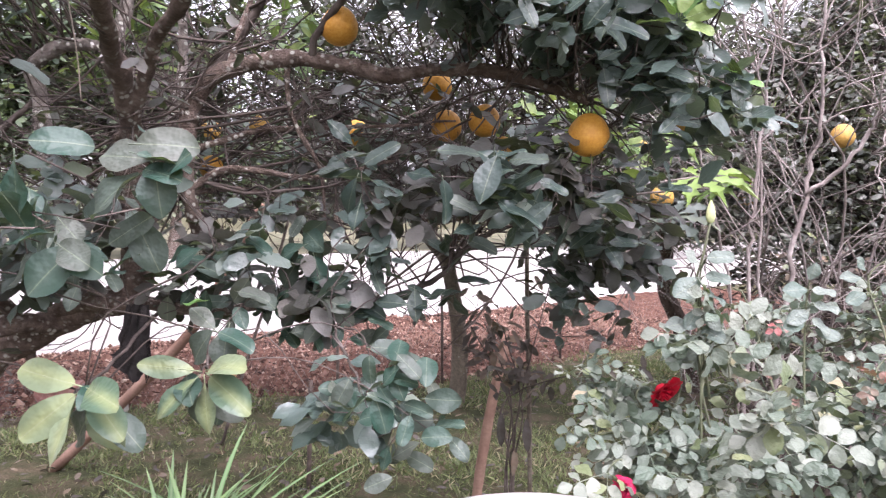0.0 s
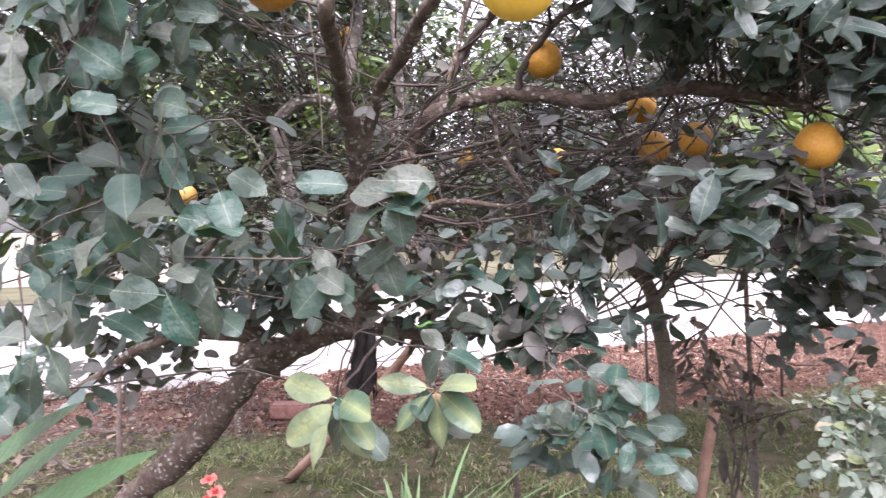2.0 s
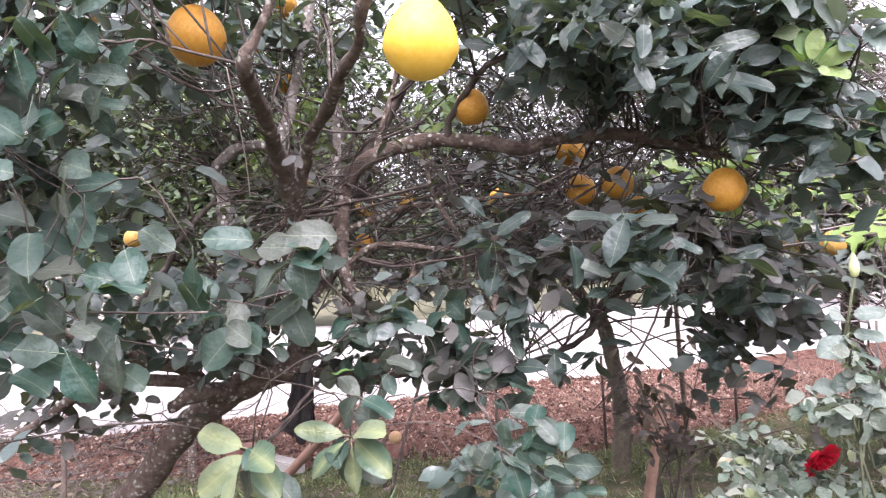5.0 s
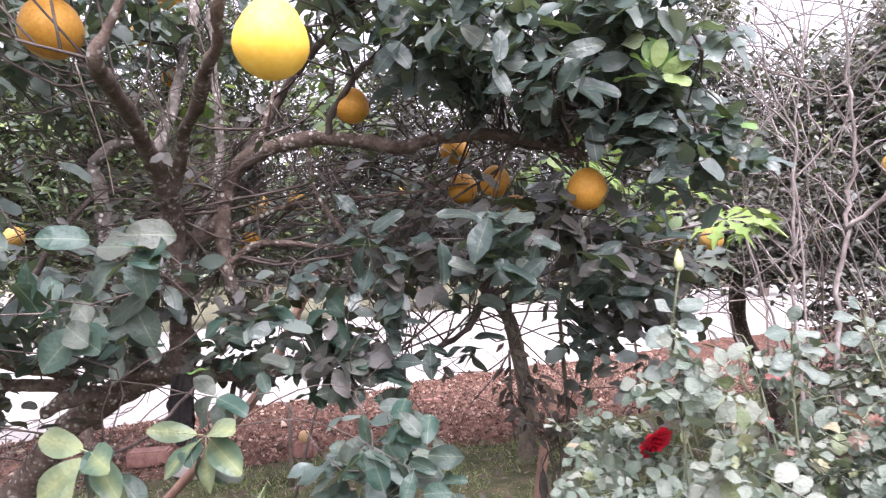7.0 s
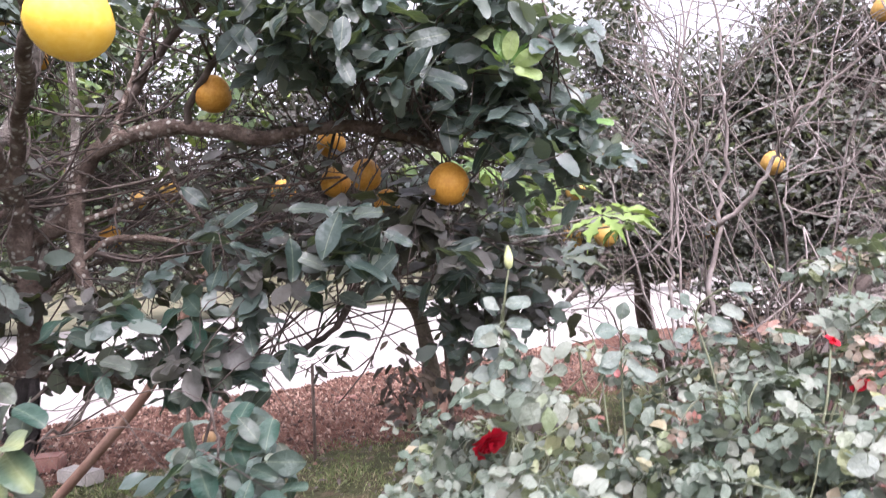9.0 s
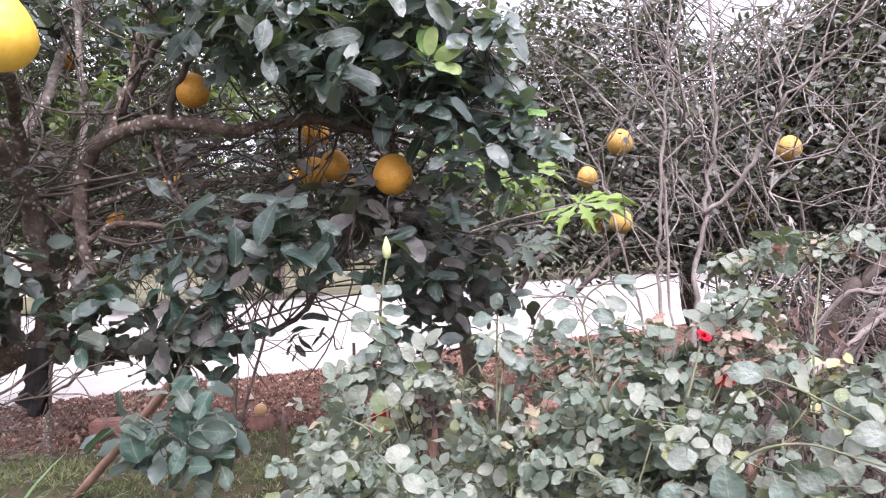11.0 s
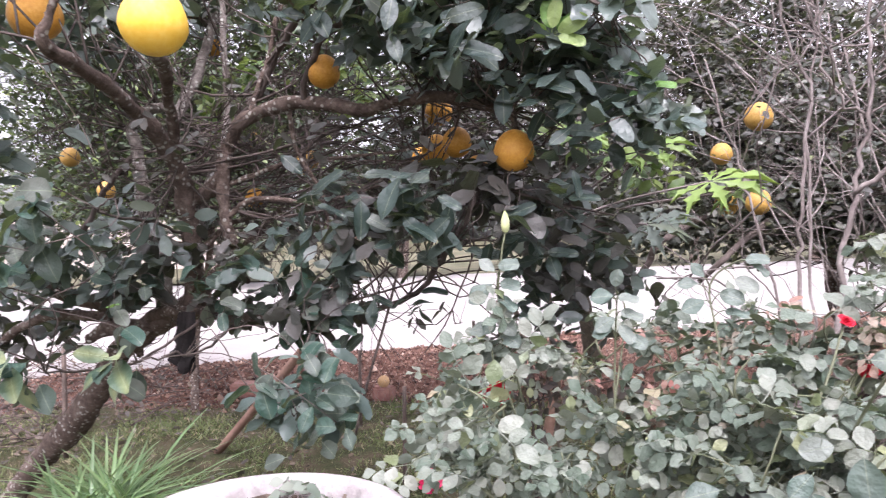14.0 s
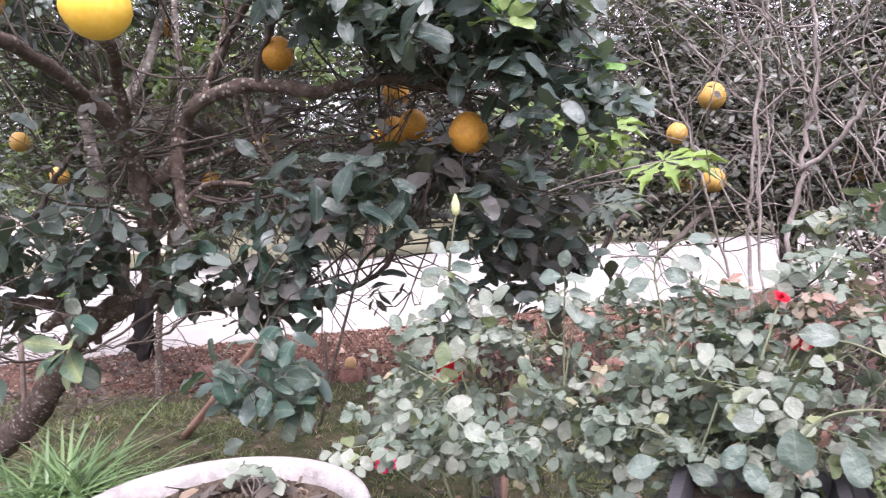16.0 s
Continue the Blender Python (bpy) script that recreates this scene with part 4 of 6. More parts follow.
for centre, angles in (((-0.481, 1.02, 1.236), (216, 252, 286, 326, 168, 5)), ((-0.369, 1.22, 1.222), (334, 284, 218, 28, 172))):
    leaf_parts(main_tree, PALE, *fan(centre, angles, 0.112), "pale_leaf", "pale yellow-green leaf")
    leaf_parts(main_tree, NEAR, *facing_leaves(np.asarray(centre) + (0, 0.03, -0.03), 5, 0.085, 0.02, (0, 0, -0.5)))
leaf_parts(main_tree, YOUNG, *fan((0.62, 1.77, 2.03), (8, 40, 72, 100, 135, 170, 340), 0.078), "young_leaf", "bright green young leaf")
leaf_parts(main_tree, YOUNG, *facing_leaves((-0.379, 1.224, 1.351), 1, 0.055, 0.01, (0, 0, 0.2)), "young_leaf", "bright green young leaf")
leaf_parts(main_tree, YOUNG, *facing_leaves((0.80, 1.98, 1.925), 4, 0.065, 0.02, (0, 0, 0.3)), "young_leaf", "yellow-green young leaf")
part("bough_twig_mass", bough_twigs, M_TWIG, main_tree, "thin dark twigs", "stuff")

g = Geo()
r = np.random.default_rng(5)
rows, cols = 16, 12
hem = r.uniform(0.0, 0.06, cols) + np.linspace(0.05, 0.0, cols)
for layer in (0, 1):
    verts, faces = [], []
    for i in range(rows):
        v = i / (rows - 1)
        for j in range(cols):
            u = j / (cols - 1) - 0.5
            wide = 0.06 + 0.08 * v
            fold = 0.016 * math.sin(u * 15 + v * 3) * (0.4 + v) + 0.008 * noise.noise(Vector((u * 9, v * 7, layer)))
            verts.append((-0.985 + u * wide - 0.02 * v + 0.006 * r.normal() * v, 1.995 + fold + 0.014 * layer - 0.02 * v, 1.24 - 0.26 * v + hem[j] * v**3))
    for i in range(rows - 1):
        for j in range(cols - 1):
            faces.append((i * cols + j, i * cols + j + 1, (i + 1) * cols + j + 1, (i + 1) * cols + j))
    g.add(verts, faces)
single("black_cloth", g, M_CHAR, "torn black cloth hanging from the tree fork", "cloth")
g = Geo()
g.tube(smooth_line([(-0.64, 1.18, 2.05), (-0.76, 1.4, 1.9), (-0.82, 1.5, 1.80)], 5), [0.0016, 0.0016], 5)
single("string", g, M_STRING, "thin pale string hanging down the trunk", "string")


# ---------------------------------------------------------------- pomelos
def pomelo_meshes(material, stretch, neck=0.08):
    prof = []
    for k in range(15):
        a = math.pi * k / 14
        z = -math.cos(a)
        rr = math.sin(a) ** 0.96 * (1.0 - neck * max(0, z + 0.25) ** 1.2)
        prof.append((max(rr, 0.001), z * stretch * (0.93 if z < 0 else 1.0)))
    return revolve(prof, 28).mesh("pomelo", material)


stalk_geo = Geo()
stalk_geo.tube([(0, 0, 0.9), (0.05, 0.02, 1.25), (0.02, 0.05, 1.75)], [0.10, 0.05, 0.06], 6)
STALK = stalk_geo.mesh("stalk", M_TWIG)
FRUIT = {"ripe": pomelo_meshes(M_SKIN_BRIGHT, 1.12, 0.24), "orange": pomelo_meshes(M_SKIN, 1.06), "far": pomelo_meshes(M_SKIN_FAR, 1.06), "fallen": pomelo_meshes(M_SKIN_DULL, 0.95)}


def pomelo(place, radius, kind, label, turn=0.0):
    ob = new("pomelo", FRUIT[kind])
    tagged(ob, label, "pomelo", "pomelos on the trees")
    ob.matrix_basis = Matrix.LocRotScale(place, Euler((0.1 * math.sin(turn), 0.12 * math.cos(turn * 2), turn)), (radius,) * 3)
    st = new("stalk", STALK)
    st.parent = ob


pomelo((-0.163, 1.19, 2.041), 0.081, "ripe", "large smooth bright yellow pomelo hanging low", 0.4)
MAIN_FRUIT = [
    (-0.35, 2.09, 2.128, 0.060), (0.421, 1.998, 1.771, 0.062), (-0.867, 1.349, 2.215, 0.078), (-0.041, 2.37, 1.852, 0.055), (0.101, 2.26, 1.853, 0.054),
    (-0.094, 2.5, 2.02, 0.056), (-0.58, 3.2, 1.935, 0.062), (-1.35, 2.5, 2.82, 0.060), (0.16, 2.3, 1.76, 0.045), (-1.417, 2.6, 2.5, 0.050),
    (-0.871, 2.28, 1.699, 0.042),
]
for k, (x, y, z, rad) in enumerate(MAIN_FRUIT):
    pomelo((x, y, z), rad, "orange", "dull orange-yellow pomelo among dark leaves", k * 1.7)
REAR_FRUIT = [
    (1.03, 3.526, 2.04, 0.064), (1.796, 3.607, 1.959, 0.058), (0.844, 3.81, 1.911, 0.055), (1.005, 4.0, 1.665, 0.066), (1.76, 5.0, 1.72, 0.085),
    (-1.29, 3.12, 1.94, 0.055), (-0.824, 2.6, 1.89, 0.042), (-2.6, 2.85, 1.851, 0.055), (-2.207, 2.354, 1.978, 0.05), (-1.67, 2.7, 2.76, 0.05),
    (-2.64, 2.6, 3.06, 0.08), (0.82, 4.3, 1.67, 0.07), (2.25, 3.4, 2.6, 0.055), (-1.72, 3.2, 2.13, 0.045),
]
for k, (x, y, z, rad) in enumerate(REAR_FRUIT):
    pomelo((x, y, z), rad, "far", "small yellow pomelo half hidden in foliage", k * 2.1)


# ---------------------------------------------------------------- other trees
def leafy_tree(name, base, trunk_pts, trunk_r, balls, size, per, material, label, seed, branches=6, leaf=LEAF_LIGHT, twig_share=1.0, twig_r=0.006):
    r = np.random.default_rng(seed)
    tree = thing(name, base, label, "tree")
    line = smooth_line([np.asarray(base) + np.asarray(p) for p in trunk_pts], 6)
    g = Geo()
    g.tube(line, trunk_r, 10, 0.04, r)
    part("trunk", g, M_BARK_SMOOTH if name == "slender_tree" else M_BARK, tree)
    skel = [line]
    for centre, radii, count in balls[:branches]:
        c = np.asarray(base) + np.asarray(centre)
        start = line[int(len(line) * r.uniform(0.55, 0.95))]
        lm = smooth_line([start, start + (c - start) * 0.5 + r.normal(0, 0.12, 3), c], 5)
        gl = Geo()
        gl.tube(lm, [trunk_r[-1] * 0.9, trunk_r[-1] * 0.3], 6, 0.05, r)
        part("limb", gl, M_BARK, tree)
        skel.append(lm)
    skel = np.concatenate(skel)
    crown, tw = Geo(), Geo()
    for centre, radii, count in balls:
        for tip in in_ball(r, np.asarray(base) + np.asarray(centre), radii, count):
            if r.random() < twig_share:
                twig_to(tw, r, skel, tip, twig_r, 0.002)
            m, p = rosette(r, tip, per, size, 0.25, 0.04 + size * 0.35)
            crown.blades(leaf, m, p)
    part("crown", crown, material, tree, "", "stuff")
    if tw.n:
        part("twig_mass", tw, M_TWIG, tree, "", "stuff")
    return tree


rear_tree = leafy_tree("pomelo_tree", (1.75, 6.3, 0), [(0, 0, -0.1), (-0.1, 0, 0.5), (-0.3, -0.1, 1.0), (-0.25, -0.3, 1.7), (0.1, -0.4, 2.4)], [0.09, 0.07, 0.05],
           [((-0.6, -1.4, 2.0), (0.8, 0.6, 0.6), 480), ((0.6, -1.2, 2.0), (1.0, 0.7, 0.7), 620), ((1.9, -1.0, 1.9), (1.0, 0.8, 1.0), 620), ((-0.9, -0.9, 2.6), (0.45, 0.6, 0.4), 110),
            ((0.9, -0.9, 2.75), (0.9, 0.7, 0.45), 260), ((2.3, -1.0, 2.9), (1.0, 0.8, 0.7), 480), ((-0.52, -1.0, 3.2), (0.22, 0.5, 0.6), 130), ((0.75, -1.0, 3.15), (0.25, 0.5, 0.35), 80), ((-1.07, -1.4, 2.55), (0.35, 0.5, 0.4), 120), ((-1.0, -1.8, 1.66), (0.35, 0.5, 0.3), 150), ((-1.35, -2.1, 1.62), (0.35, 0.4, 0.25), 120), ((1.5, -1.1, 3.3), (0.9, 0.6, 0.4), 220), ((-1.15, -1.0, 3.1), (0.45, 0.5, 0.45), 130), ((0.1, -1.0, 2.75), (0.7, 0.6, 0.35), 170), ((1.8, -1.6, 1.2), (1.2, 0.6, 0.45), 380), ((-0.4, -1.2, 1.62), (0.8, 0.5, 0.25), 90), ((0.7, -1.5, 1.32), (0.9, 0.5, 0.28), 150)],
           0.066, 13, M_LEAF_REAR, "pomelo tree with dense dark foliage behind bare shrub", 31, twig_share=0.6)
leafy_tree("pomelo_tree", (-3.6, 4.4, 0), [(0, 0, -0.1), (0.05, 0, 0.7), (0.2, 0.05, 1.5), (0.3, 0, 2.6)], [0.035, 0.03, 0.03],
           [((-0.3, -0.5, 2.0), (0.9, 0.8, 0.45), 260), ((0.9, -0.4, 2.4), (0.9, 0.7, 0.6), 520), ((-0.6, -0.6, 2.9), (1.2, 0.8, 0.6), 520), ((1.7, -0.2, 2.6), (0.9, 0.7, 0.6), 190), ((-1.6, 0, 2.2), (0.9, 0.9, 0.9), 280), ((1.9, -0.3, 1.9), (0.7, 0.5, 0.3), 110), ((0.76, -0.6, 3.0), (0.6, 0.5, 0.4), 120), ((1.44, -0.6, 3.2), (0.6, 0.5, 0.4), 120), ((1.9, -0.6, 2.95), (0.5, 0.5, 0.4), 100), ((0.1, -0.6, 2.75), (0.6, 0.5, 0.45), 140), ((1.0, -0.6, 2.0), (0.6, 0.4, 0.3), 110)],
           0.068, 11, M_LEAF_BACK, "pomelo tree with fresh green leaves behind the fork", 32, twig_share=0.5)
leafy_tree("slender_tree", (-0.33, 5.5, 0), [(0, 0, -0.05), (0.03, 0, 0.3), (0.02, 0, 0.62), (-0.04, 0, 0.98), (-0.1, 0, 1.2), (-0.3, 0.0, 1.5), (-0.3, 0, 2.0)], [0.075, 0.06, 0.05],
           [((-0.5, -0.8, 2.3), (0.9, 0.7, 0.6), 330), ((0.6, -0.8, 2.3), (0.8, 0.8, 0.7), 400), ((-1.2, -1.0, 1.9), (0.6, 0.6, 0.35), 200), ((0.1, -0.6, 3.0), (1.3, 0.8, 0.5), 220), ((0.2, -0.9, 1.75), (0.9, 0.5, 0.25), 110), ((-1.1, -0.8, 2.65), (0.7, 0.5, 0.5), 190), ((-0.6, -0.7, 2.9), (0.9, 0.5, 0.4), 90)],
           0.062, 10, M_LEAF_GREY, "slender smooth-barked tree on the soil bank", 33, twig_share=0.5)
for points, radii in (([(1.45, 6.0, 1.4), (1.0, 5.0, 1.68), (0.75, 4.2, 1.62), (0.567, 3.62, 1.467), (0.519, 3.6, 1.379), (0.439, 3.6, 1.231)], [0.03, 0.024, 0.018, 0.011]),
                      ([(1.5, 5.9, 1.5), (1.15, 4.8, 1.62), (0.95, 4.2, 1.49), (0.824, 3.95, 1.358), (0.709, 3.95, 1.247)], [0.024, 0.018, 0.013])):
    g = Geo()
    g.tube(smooth_line(points, 5), radii, 8, 0.08, np.random.default_rng(8))
    part("low_limb", g, M_TWIG, rear_tree, "dark low limb with a broken end")

FAR_SPOTS = [(-26, 4), (-20, 10), (-16, 17), (-12, 22), (-8, 28), (-3, 33), (2, 37), (7, 42), (-30, 12), (12, 44), (6, 30), (14, 36)]
for k, (x, y) in enumerate(FAR_SPOTS):
    r = np.random.default_rng(100 + k)
    h = r.uniform(4.5, 6.5)
    leafy_tree("roadside_tree", (x, y, 0.1), [(0, 0, -0.2), (0.2, 0, h * 0.25), (0.0, 0.2, h * 0.5), (0.1, 0, h * 0.7)], [0.22, 0.17, 0.1],
               [((0, 0, h * 0.55), (2.6, 2.2, h * 0.28), 150), ((r.uniform(-2, 2), 0, h * 0.75), (2.2, 2.0, h * 0.25), 110), ((r.uniform(-2.5, 2.5), -0.5, h * 0.38), (2.4, 1.5, h * 0.2), 90), ((r.uniform(-2, 2), 0, h * 0.95), (1.4, 1.3, h * 0.15), 40)],
               0.34, 7, M_LEAF_FAR, "leafy tree in the row across the road", 200 + k, 4, LEAF_LIGHT, 0.4, 0.02)


# ---------------------------------------------------------------- bare shrub
def bare_shrub():
    r = np.random.default_rng(41)
    base = np.array([1.5, 4.0, 0.0])
    shrub = thing("bare_shrub", base, "leafless shrub of pale grey-pink twigs", "shrub")
    fine = Geo()
    dry = Geo()

    def grow(start, direction, length, radius, level, geo):
        pts = [start]
        d = direction / np.linalg.norm(direction)
        k = 6
        for i in range(k):
            d = d + r.normal(0, 0.30, 3) * np.array([1, 0.8, 0.8]) + np.array([0, 0, 0.05])
            d /= np.linalg.norm(d)
            pts.append(pts[-1] + d * length / k)
        line = smooth_line(pts, 2)
        geo.tube(line, [radius, radius * 0.45], 5 if level == 0 else 4)
        if level < 2:
            for _ in range(8 if level == 0 else 4):
                j = r.integers(3, len(line) - 1)
                side = r.normal(0, 0.55, 3) * np.array([1, 0.6, 0.7])
                grow(line[j], d + side, length * r.uniform(0.3, 0.6), radius * 0.42, level + 1, fine)
        elif r.random() < 0.25:
            m, p = rosette(r, line[-1], 2, 0.05, 0.4, 0.02)
            dry.blades(LEAF_LIGHT, m, p)

    for i in range(13):
        a = r.uniform(-1.0, 1.0)
        g = Geo()
        grow(base + np.array([r.normal(0.25, 0.22), r.normal(0, 0.15), 0]), np.array([0.46 * a + 0.2, r.normal(-0.05, 0.15), 1.0]), r.uniform(2.2, 3.3), r.uniform(0.005, 0.0105), 0, g)
        part("stem", g, M_TWIG_PALE, shrub)
    for points, radii in (
            ([(1.36, 3.1, 0), (1.30, 2.95, 0.7), (1.309, 2.9, 1.314), (1.36, 2.9, 1.635), (1.411, 2.9, 1.912), (1.414, 2.9, 2.244), (1.38, 2.9, 2.7)], [0.017, 0.013, 0.010, 0.005]),
            ([(1.36, 2.9, 1.635), (1.514, 2.85, 1.778), (1.56, 2.82, 1.88), (1.622, 2.8, 1.996), (1.757, 2.75, 2.146), (1.893, 2.7, 2.332)], [0.012, 0.010, 0.005]),
            ([(1.622, 2.8, 1.996), (1.60, 2.8, 1.85), (1.575, 2.8, 1.717), (1.66, 2.78, 1.58)], [0.006, 0.005, 0.003]),
            ([(1.622, 2.8, 1.996), (1.63, 2.8, 2.2), (1.69, 2.8, 2.5)], [0.006, 0.003]),
            ([(1.411, 2.9, 1.912), (1.32, 2.9, 2.0), (1.25, 2.9, 2.2), (1.27, 2.9, 2.5)], [0.007, 0.004]),
            ([(1.2, 3.1, 0), (1.19, 3.0, 0.7), (1.189, 3.0, 1.262), (1.188, 3.0, 1.591), (1.234, 3.0, 2.01), (1.15, 3.0, 2.25), (1.105, 3.0, 2.6)], [0.013, 0.010, 0.008, 0.005]),
            ([(1.17, 3.05, 0), (1.15, 3.0, 0.9), (1.099, 3.0, 1.31), (1.017, 3.0, 1.645), (0.954, 3.0, 1.865), (0.857, 3.0, 2.211)], [0.009, 0.007, 0.004]),
            ([(1.22, 3.05, 0), (1.23, 3.0, 0.9), (1.225, 3.0, 1.5), (1.24, 3.0, 2.1), (1.34, 3.0, 2.6)], [0.009, 0.007, 0.004])):
        g = Geo()
        line = smooth_line(points, 5)
        line[1:-1] += r.normal(0, 0.009, line[1:-1].shape)
        g.tube(line, [0.78 * q for q in radii], 7, 0.06, r)
        part("stem", g, M_TWIG_PALE, shrub)
        for _ in range(6):
            j = r.integers(len(line) // 3, len(line) - 1)
            grow(line[j], line[min(j + 2, len(line) - 1)] - line[j] + r.normal(0, 0.12, 3) + (0, 0, 0.02), r.uniform(0.35, 0.8), 0.0038, 1, fine)
    part("twig_mass", fine, M_TWIG_PALE, shrub, "fine tangled bare twigs", "stuff")
    part("dry_foliage", dry, M_LEAF_GREY, shrub, "few small grey leaves", "stuff")


bare_shrub()

M_BRUSH = surface("dry_branch_bark", [(0.3, (0.06, 0.045, 0.04)), (0.6, (0.13, 0.10, 0.09)), (0.8, (0.27, 0.22, 0.20))], 6.0, 0.9, 70.0, 0.5, 0.2)
brush = Geo()
r = np.random.default_rng(43)
for _ in range(900):
    c = np.array([r.uniform(1.6, 3.6), r.uniform(2.4, 4.6), 0.02 + 0.85 * r.random() ** 1.4])
    d = r.normal(0, 1, 3) * np.array([1, 0.6, 0.45])
    d /= np.linalg.norm(d)
    ln = r.uniform(0.4, 1.3)
    p0, p1 = c - d * ln / 2, c + d * ln / 2
    p0[2], p1[2] = max(p0[2], 0.01), max(p1[2], 0.01)
    turn_a, turn_b = r.normal(0, 0.09, 3), r.normal(0, 0.09, 3)
    brush.tube(smooth_line([p0, (2 * p0 + p1) / 3 + turn_a + (0, 0, 0.05), (p0 + 2 * p1) / 3 + turn_b + (0, 0, 0.05), p1], 3), [0.0018 + 0.006 * r.random() ** 3, 0.0012], 4)
single("brushwood_heap", brush, M_BRUSH, "tangled heap of cut dry branches on the ground", "brushwood", kind="stuff")
heap_leaves = Geo()
for _ in range(420):
    m, p = rosette(r, (r.uniform(1.6, 3.4), r.uniform(2.4, 4.4), 0.05 + 0.8 * r.random() ** 1.5), 2, 0.06, 0.4, 0.05)
    heap_leaves.blades(LEAF_LIGHT, m, p)
single("dry_leaves", heap_leaves, M_LEAF_DEAD, "dry brown leaves caught in the brushwood", "leaves", kind="stuff")
brush, fallen_leaves = Geo(), Geo()
for _ in range(480):
    c = np.array([r.uniform(-7.0, -3.4), r.uniform(2.4, 5.2), 0.02 + 0.35 * r.random() ** 2])
    if c[0] * ACROSS[0] + c[1] * ACROSS[1] < 3.2 + 0.6 * r.random() or c[0] > -3.3 - 0.5 * r.random():
        continue
    d = r.normal(0, 1, 3) * np.array([1, 0.8, 0.35])
    d /= np.linalg.norm(d)
    ln = r.uniform(0.2, 0.9)
    p0, p1 = c - d * ln / 2, c + d * ln / 2
    p0[2], p1[2] = max(p0[2], 0.01), max(p1[2], 0.01)
    brush.tube(smooth_line([p0, c + r.normal(0, 0.04, 3) + (0, 0, 0.02), p1], 3), [r.uniform(0.003, 0.008), 0.0015], 4)
    m, p = rosette(r, c * (1, 1, 0.5), 3, 0.075, 0.2, 0.12)
    p[:, 2] = np.maximum(p[:, 2], 0.02)
    fallen_leaves.blades(LEAF_LIGHT, m, p)
single("brushwood_heap", brush, M_BRUSH, "low heap of dry twigs beside the trunk", "brushwood", kind="stuff")
single("leaf_litter", fallen_leaves, M_LEAF_DEAD, "thick brown leaf litter among dry twigs", "leaves", kind="stuff")
brush = Geo()
for _ in range(420):
    s, n = r.uniform(4.6, 8.5), r.uniform(4.9, 6.2)
    x, y = flat(s, n)
    d = np.array([r.normal(0, 1), r.normal(0, 1), r.uniform(0.1, 1.0)])
    d /= np.linalg.norm(d)
    brush.tube([np.array([x, y, 0.02]), np.array([x, y, 0.05]) + d * r.uniform(0.2, 0.5)], [0.005, 0.002], 4)
single("brushwood_heap", brush, M_POLE, "reddish-brown brushwood lying on the soil bank", "brushwood", kind="stuff")


# ---------------------------------------------------------------- papaya
def papaya_leaf(size, r, material):
    """A deeply cut seven-lobed leaf, lobes with side points."""
    g = Geo()
    for k, a in enumerate(np.linspace(-2.2, 2.2, 7)):
        ln = size * (1.0 - 0.12 * abs(a)) * r.uniform(0.9, 1.1)
        outline = [(0.05, 0.02), (0.30, 0.055), (0.44, 0.17), (0.50, 0.07), (0.68, 0.16), (0.74, 0.055), (1.0, 0.0)]
        rot = Matrix.Rotation(a, 3, "Z")
        rim = [(x * ln, y * ln) for x, y in outline]
        verts = [(0.0, 0.0, 0.0)] + [(x, 0, -0.35 * x * x / size) for x, y in rim] + [(x, y, 0.06 * y - 0.12 * x * x / size) for x, y in rim[:-1]] + [(x, -y, 0.06 * y - 0.12 * x * x / size) for x, y in rim[:-1]]
        n = len(rim)
        faces = []
        for i in range(n - 1):
            u, w = 1 + n + i, 1 + n + (n - 1) + i
            if i < n - 2:
                faces.append((1 + i, 2 + i, u + 1, u))
                faces.append((2 + i, 1 + i, w, w + 1))
            else:
                faces.append((1 + i, 2 + i, u))
                faces.append((2 + i, 1 + i, w))
        g.add([tuple(rot @ Vector(v)) for v in verts], faces)
    return g.mesh("papaya_leaf", material)


r = np.random.default_rng(51)
papaya = thing("papaya_plant", (0.28, 2.85, 0), "young papaya plant with bright green lobed leaves", "papaya")
g = Geo()
g.tube(smooth_line([(0.28, 2.85, -0.05), (0.27, 2.85, 0.6), (0.25, 2.82, 1.2), (0.24, 2.8, 1.7)], 4), [0.011, 0.009], 8)
part("trunk", g, M_BARK_SMOOTH, papaya)
for (x, y, z), size, tilt, turn in (((0.74, 2.45, 1.81), 0.165, 0.55, -0.2), ((0.60, 2.5, 1.80), 0.13, 0.5, 0.6), ((0.90, 2.72, 1.70), 0.23, 0.45, -0.5), ((0.98, 2.75, 1.66), 0.15, 0.5, -1.4), ((0.68, 2.85, 1.545), 0.19, 0.4, -0.8), ((0.45, 2.7, 1.92), 0.15, 0.7, 0.9), ((0.74, 2.35, 1.545), 0.15, 0.75, -0.4)):
    stem_geo = Geo()
    stem_geo.tube(smooth_line([(0.25, 2.82, 1.55), ((0.25 + x) / 2, (2.82 + y) / 2, (1.53 + z) / 2 + 0.03), (x, y, z)], 3), [0.006, 0.004], 5)
    part("leaf_stalk", stem_geo, M_TWIG_PALE, papaya)
    lf = new("leaf", papaya_leaf(size, r, M_LEAF_PAPAYA if z > 1.6 else M_LEAF_BIG_ROSE))
    lf.parent = papaya
    lf.matrix_parent_inverse = Matrix.Translation(papaya.location).inverted()
    lf.matrix_basis = Matrix.Translation((x, y, z)) @ Euler((tilt, 0.1, turn)).to_matrix().to_4x4()


# ---------------------------------------------------------------- props, withered plant, stones
def pole(name, points, radius, label, material=M_POLE):
    g = Geo()
    g.tube(smooth_line(points, 4), [radius, radius * 0.85], 8, 0.05, np.random.default_rng(7))
    single(name, g, material, label, "pole")


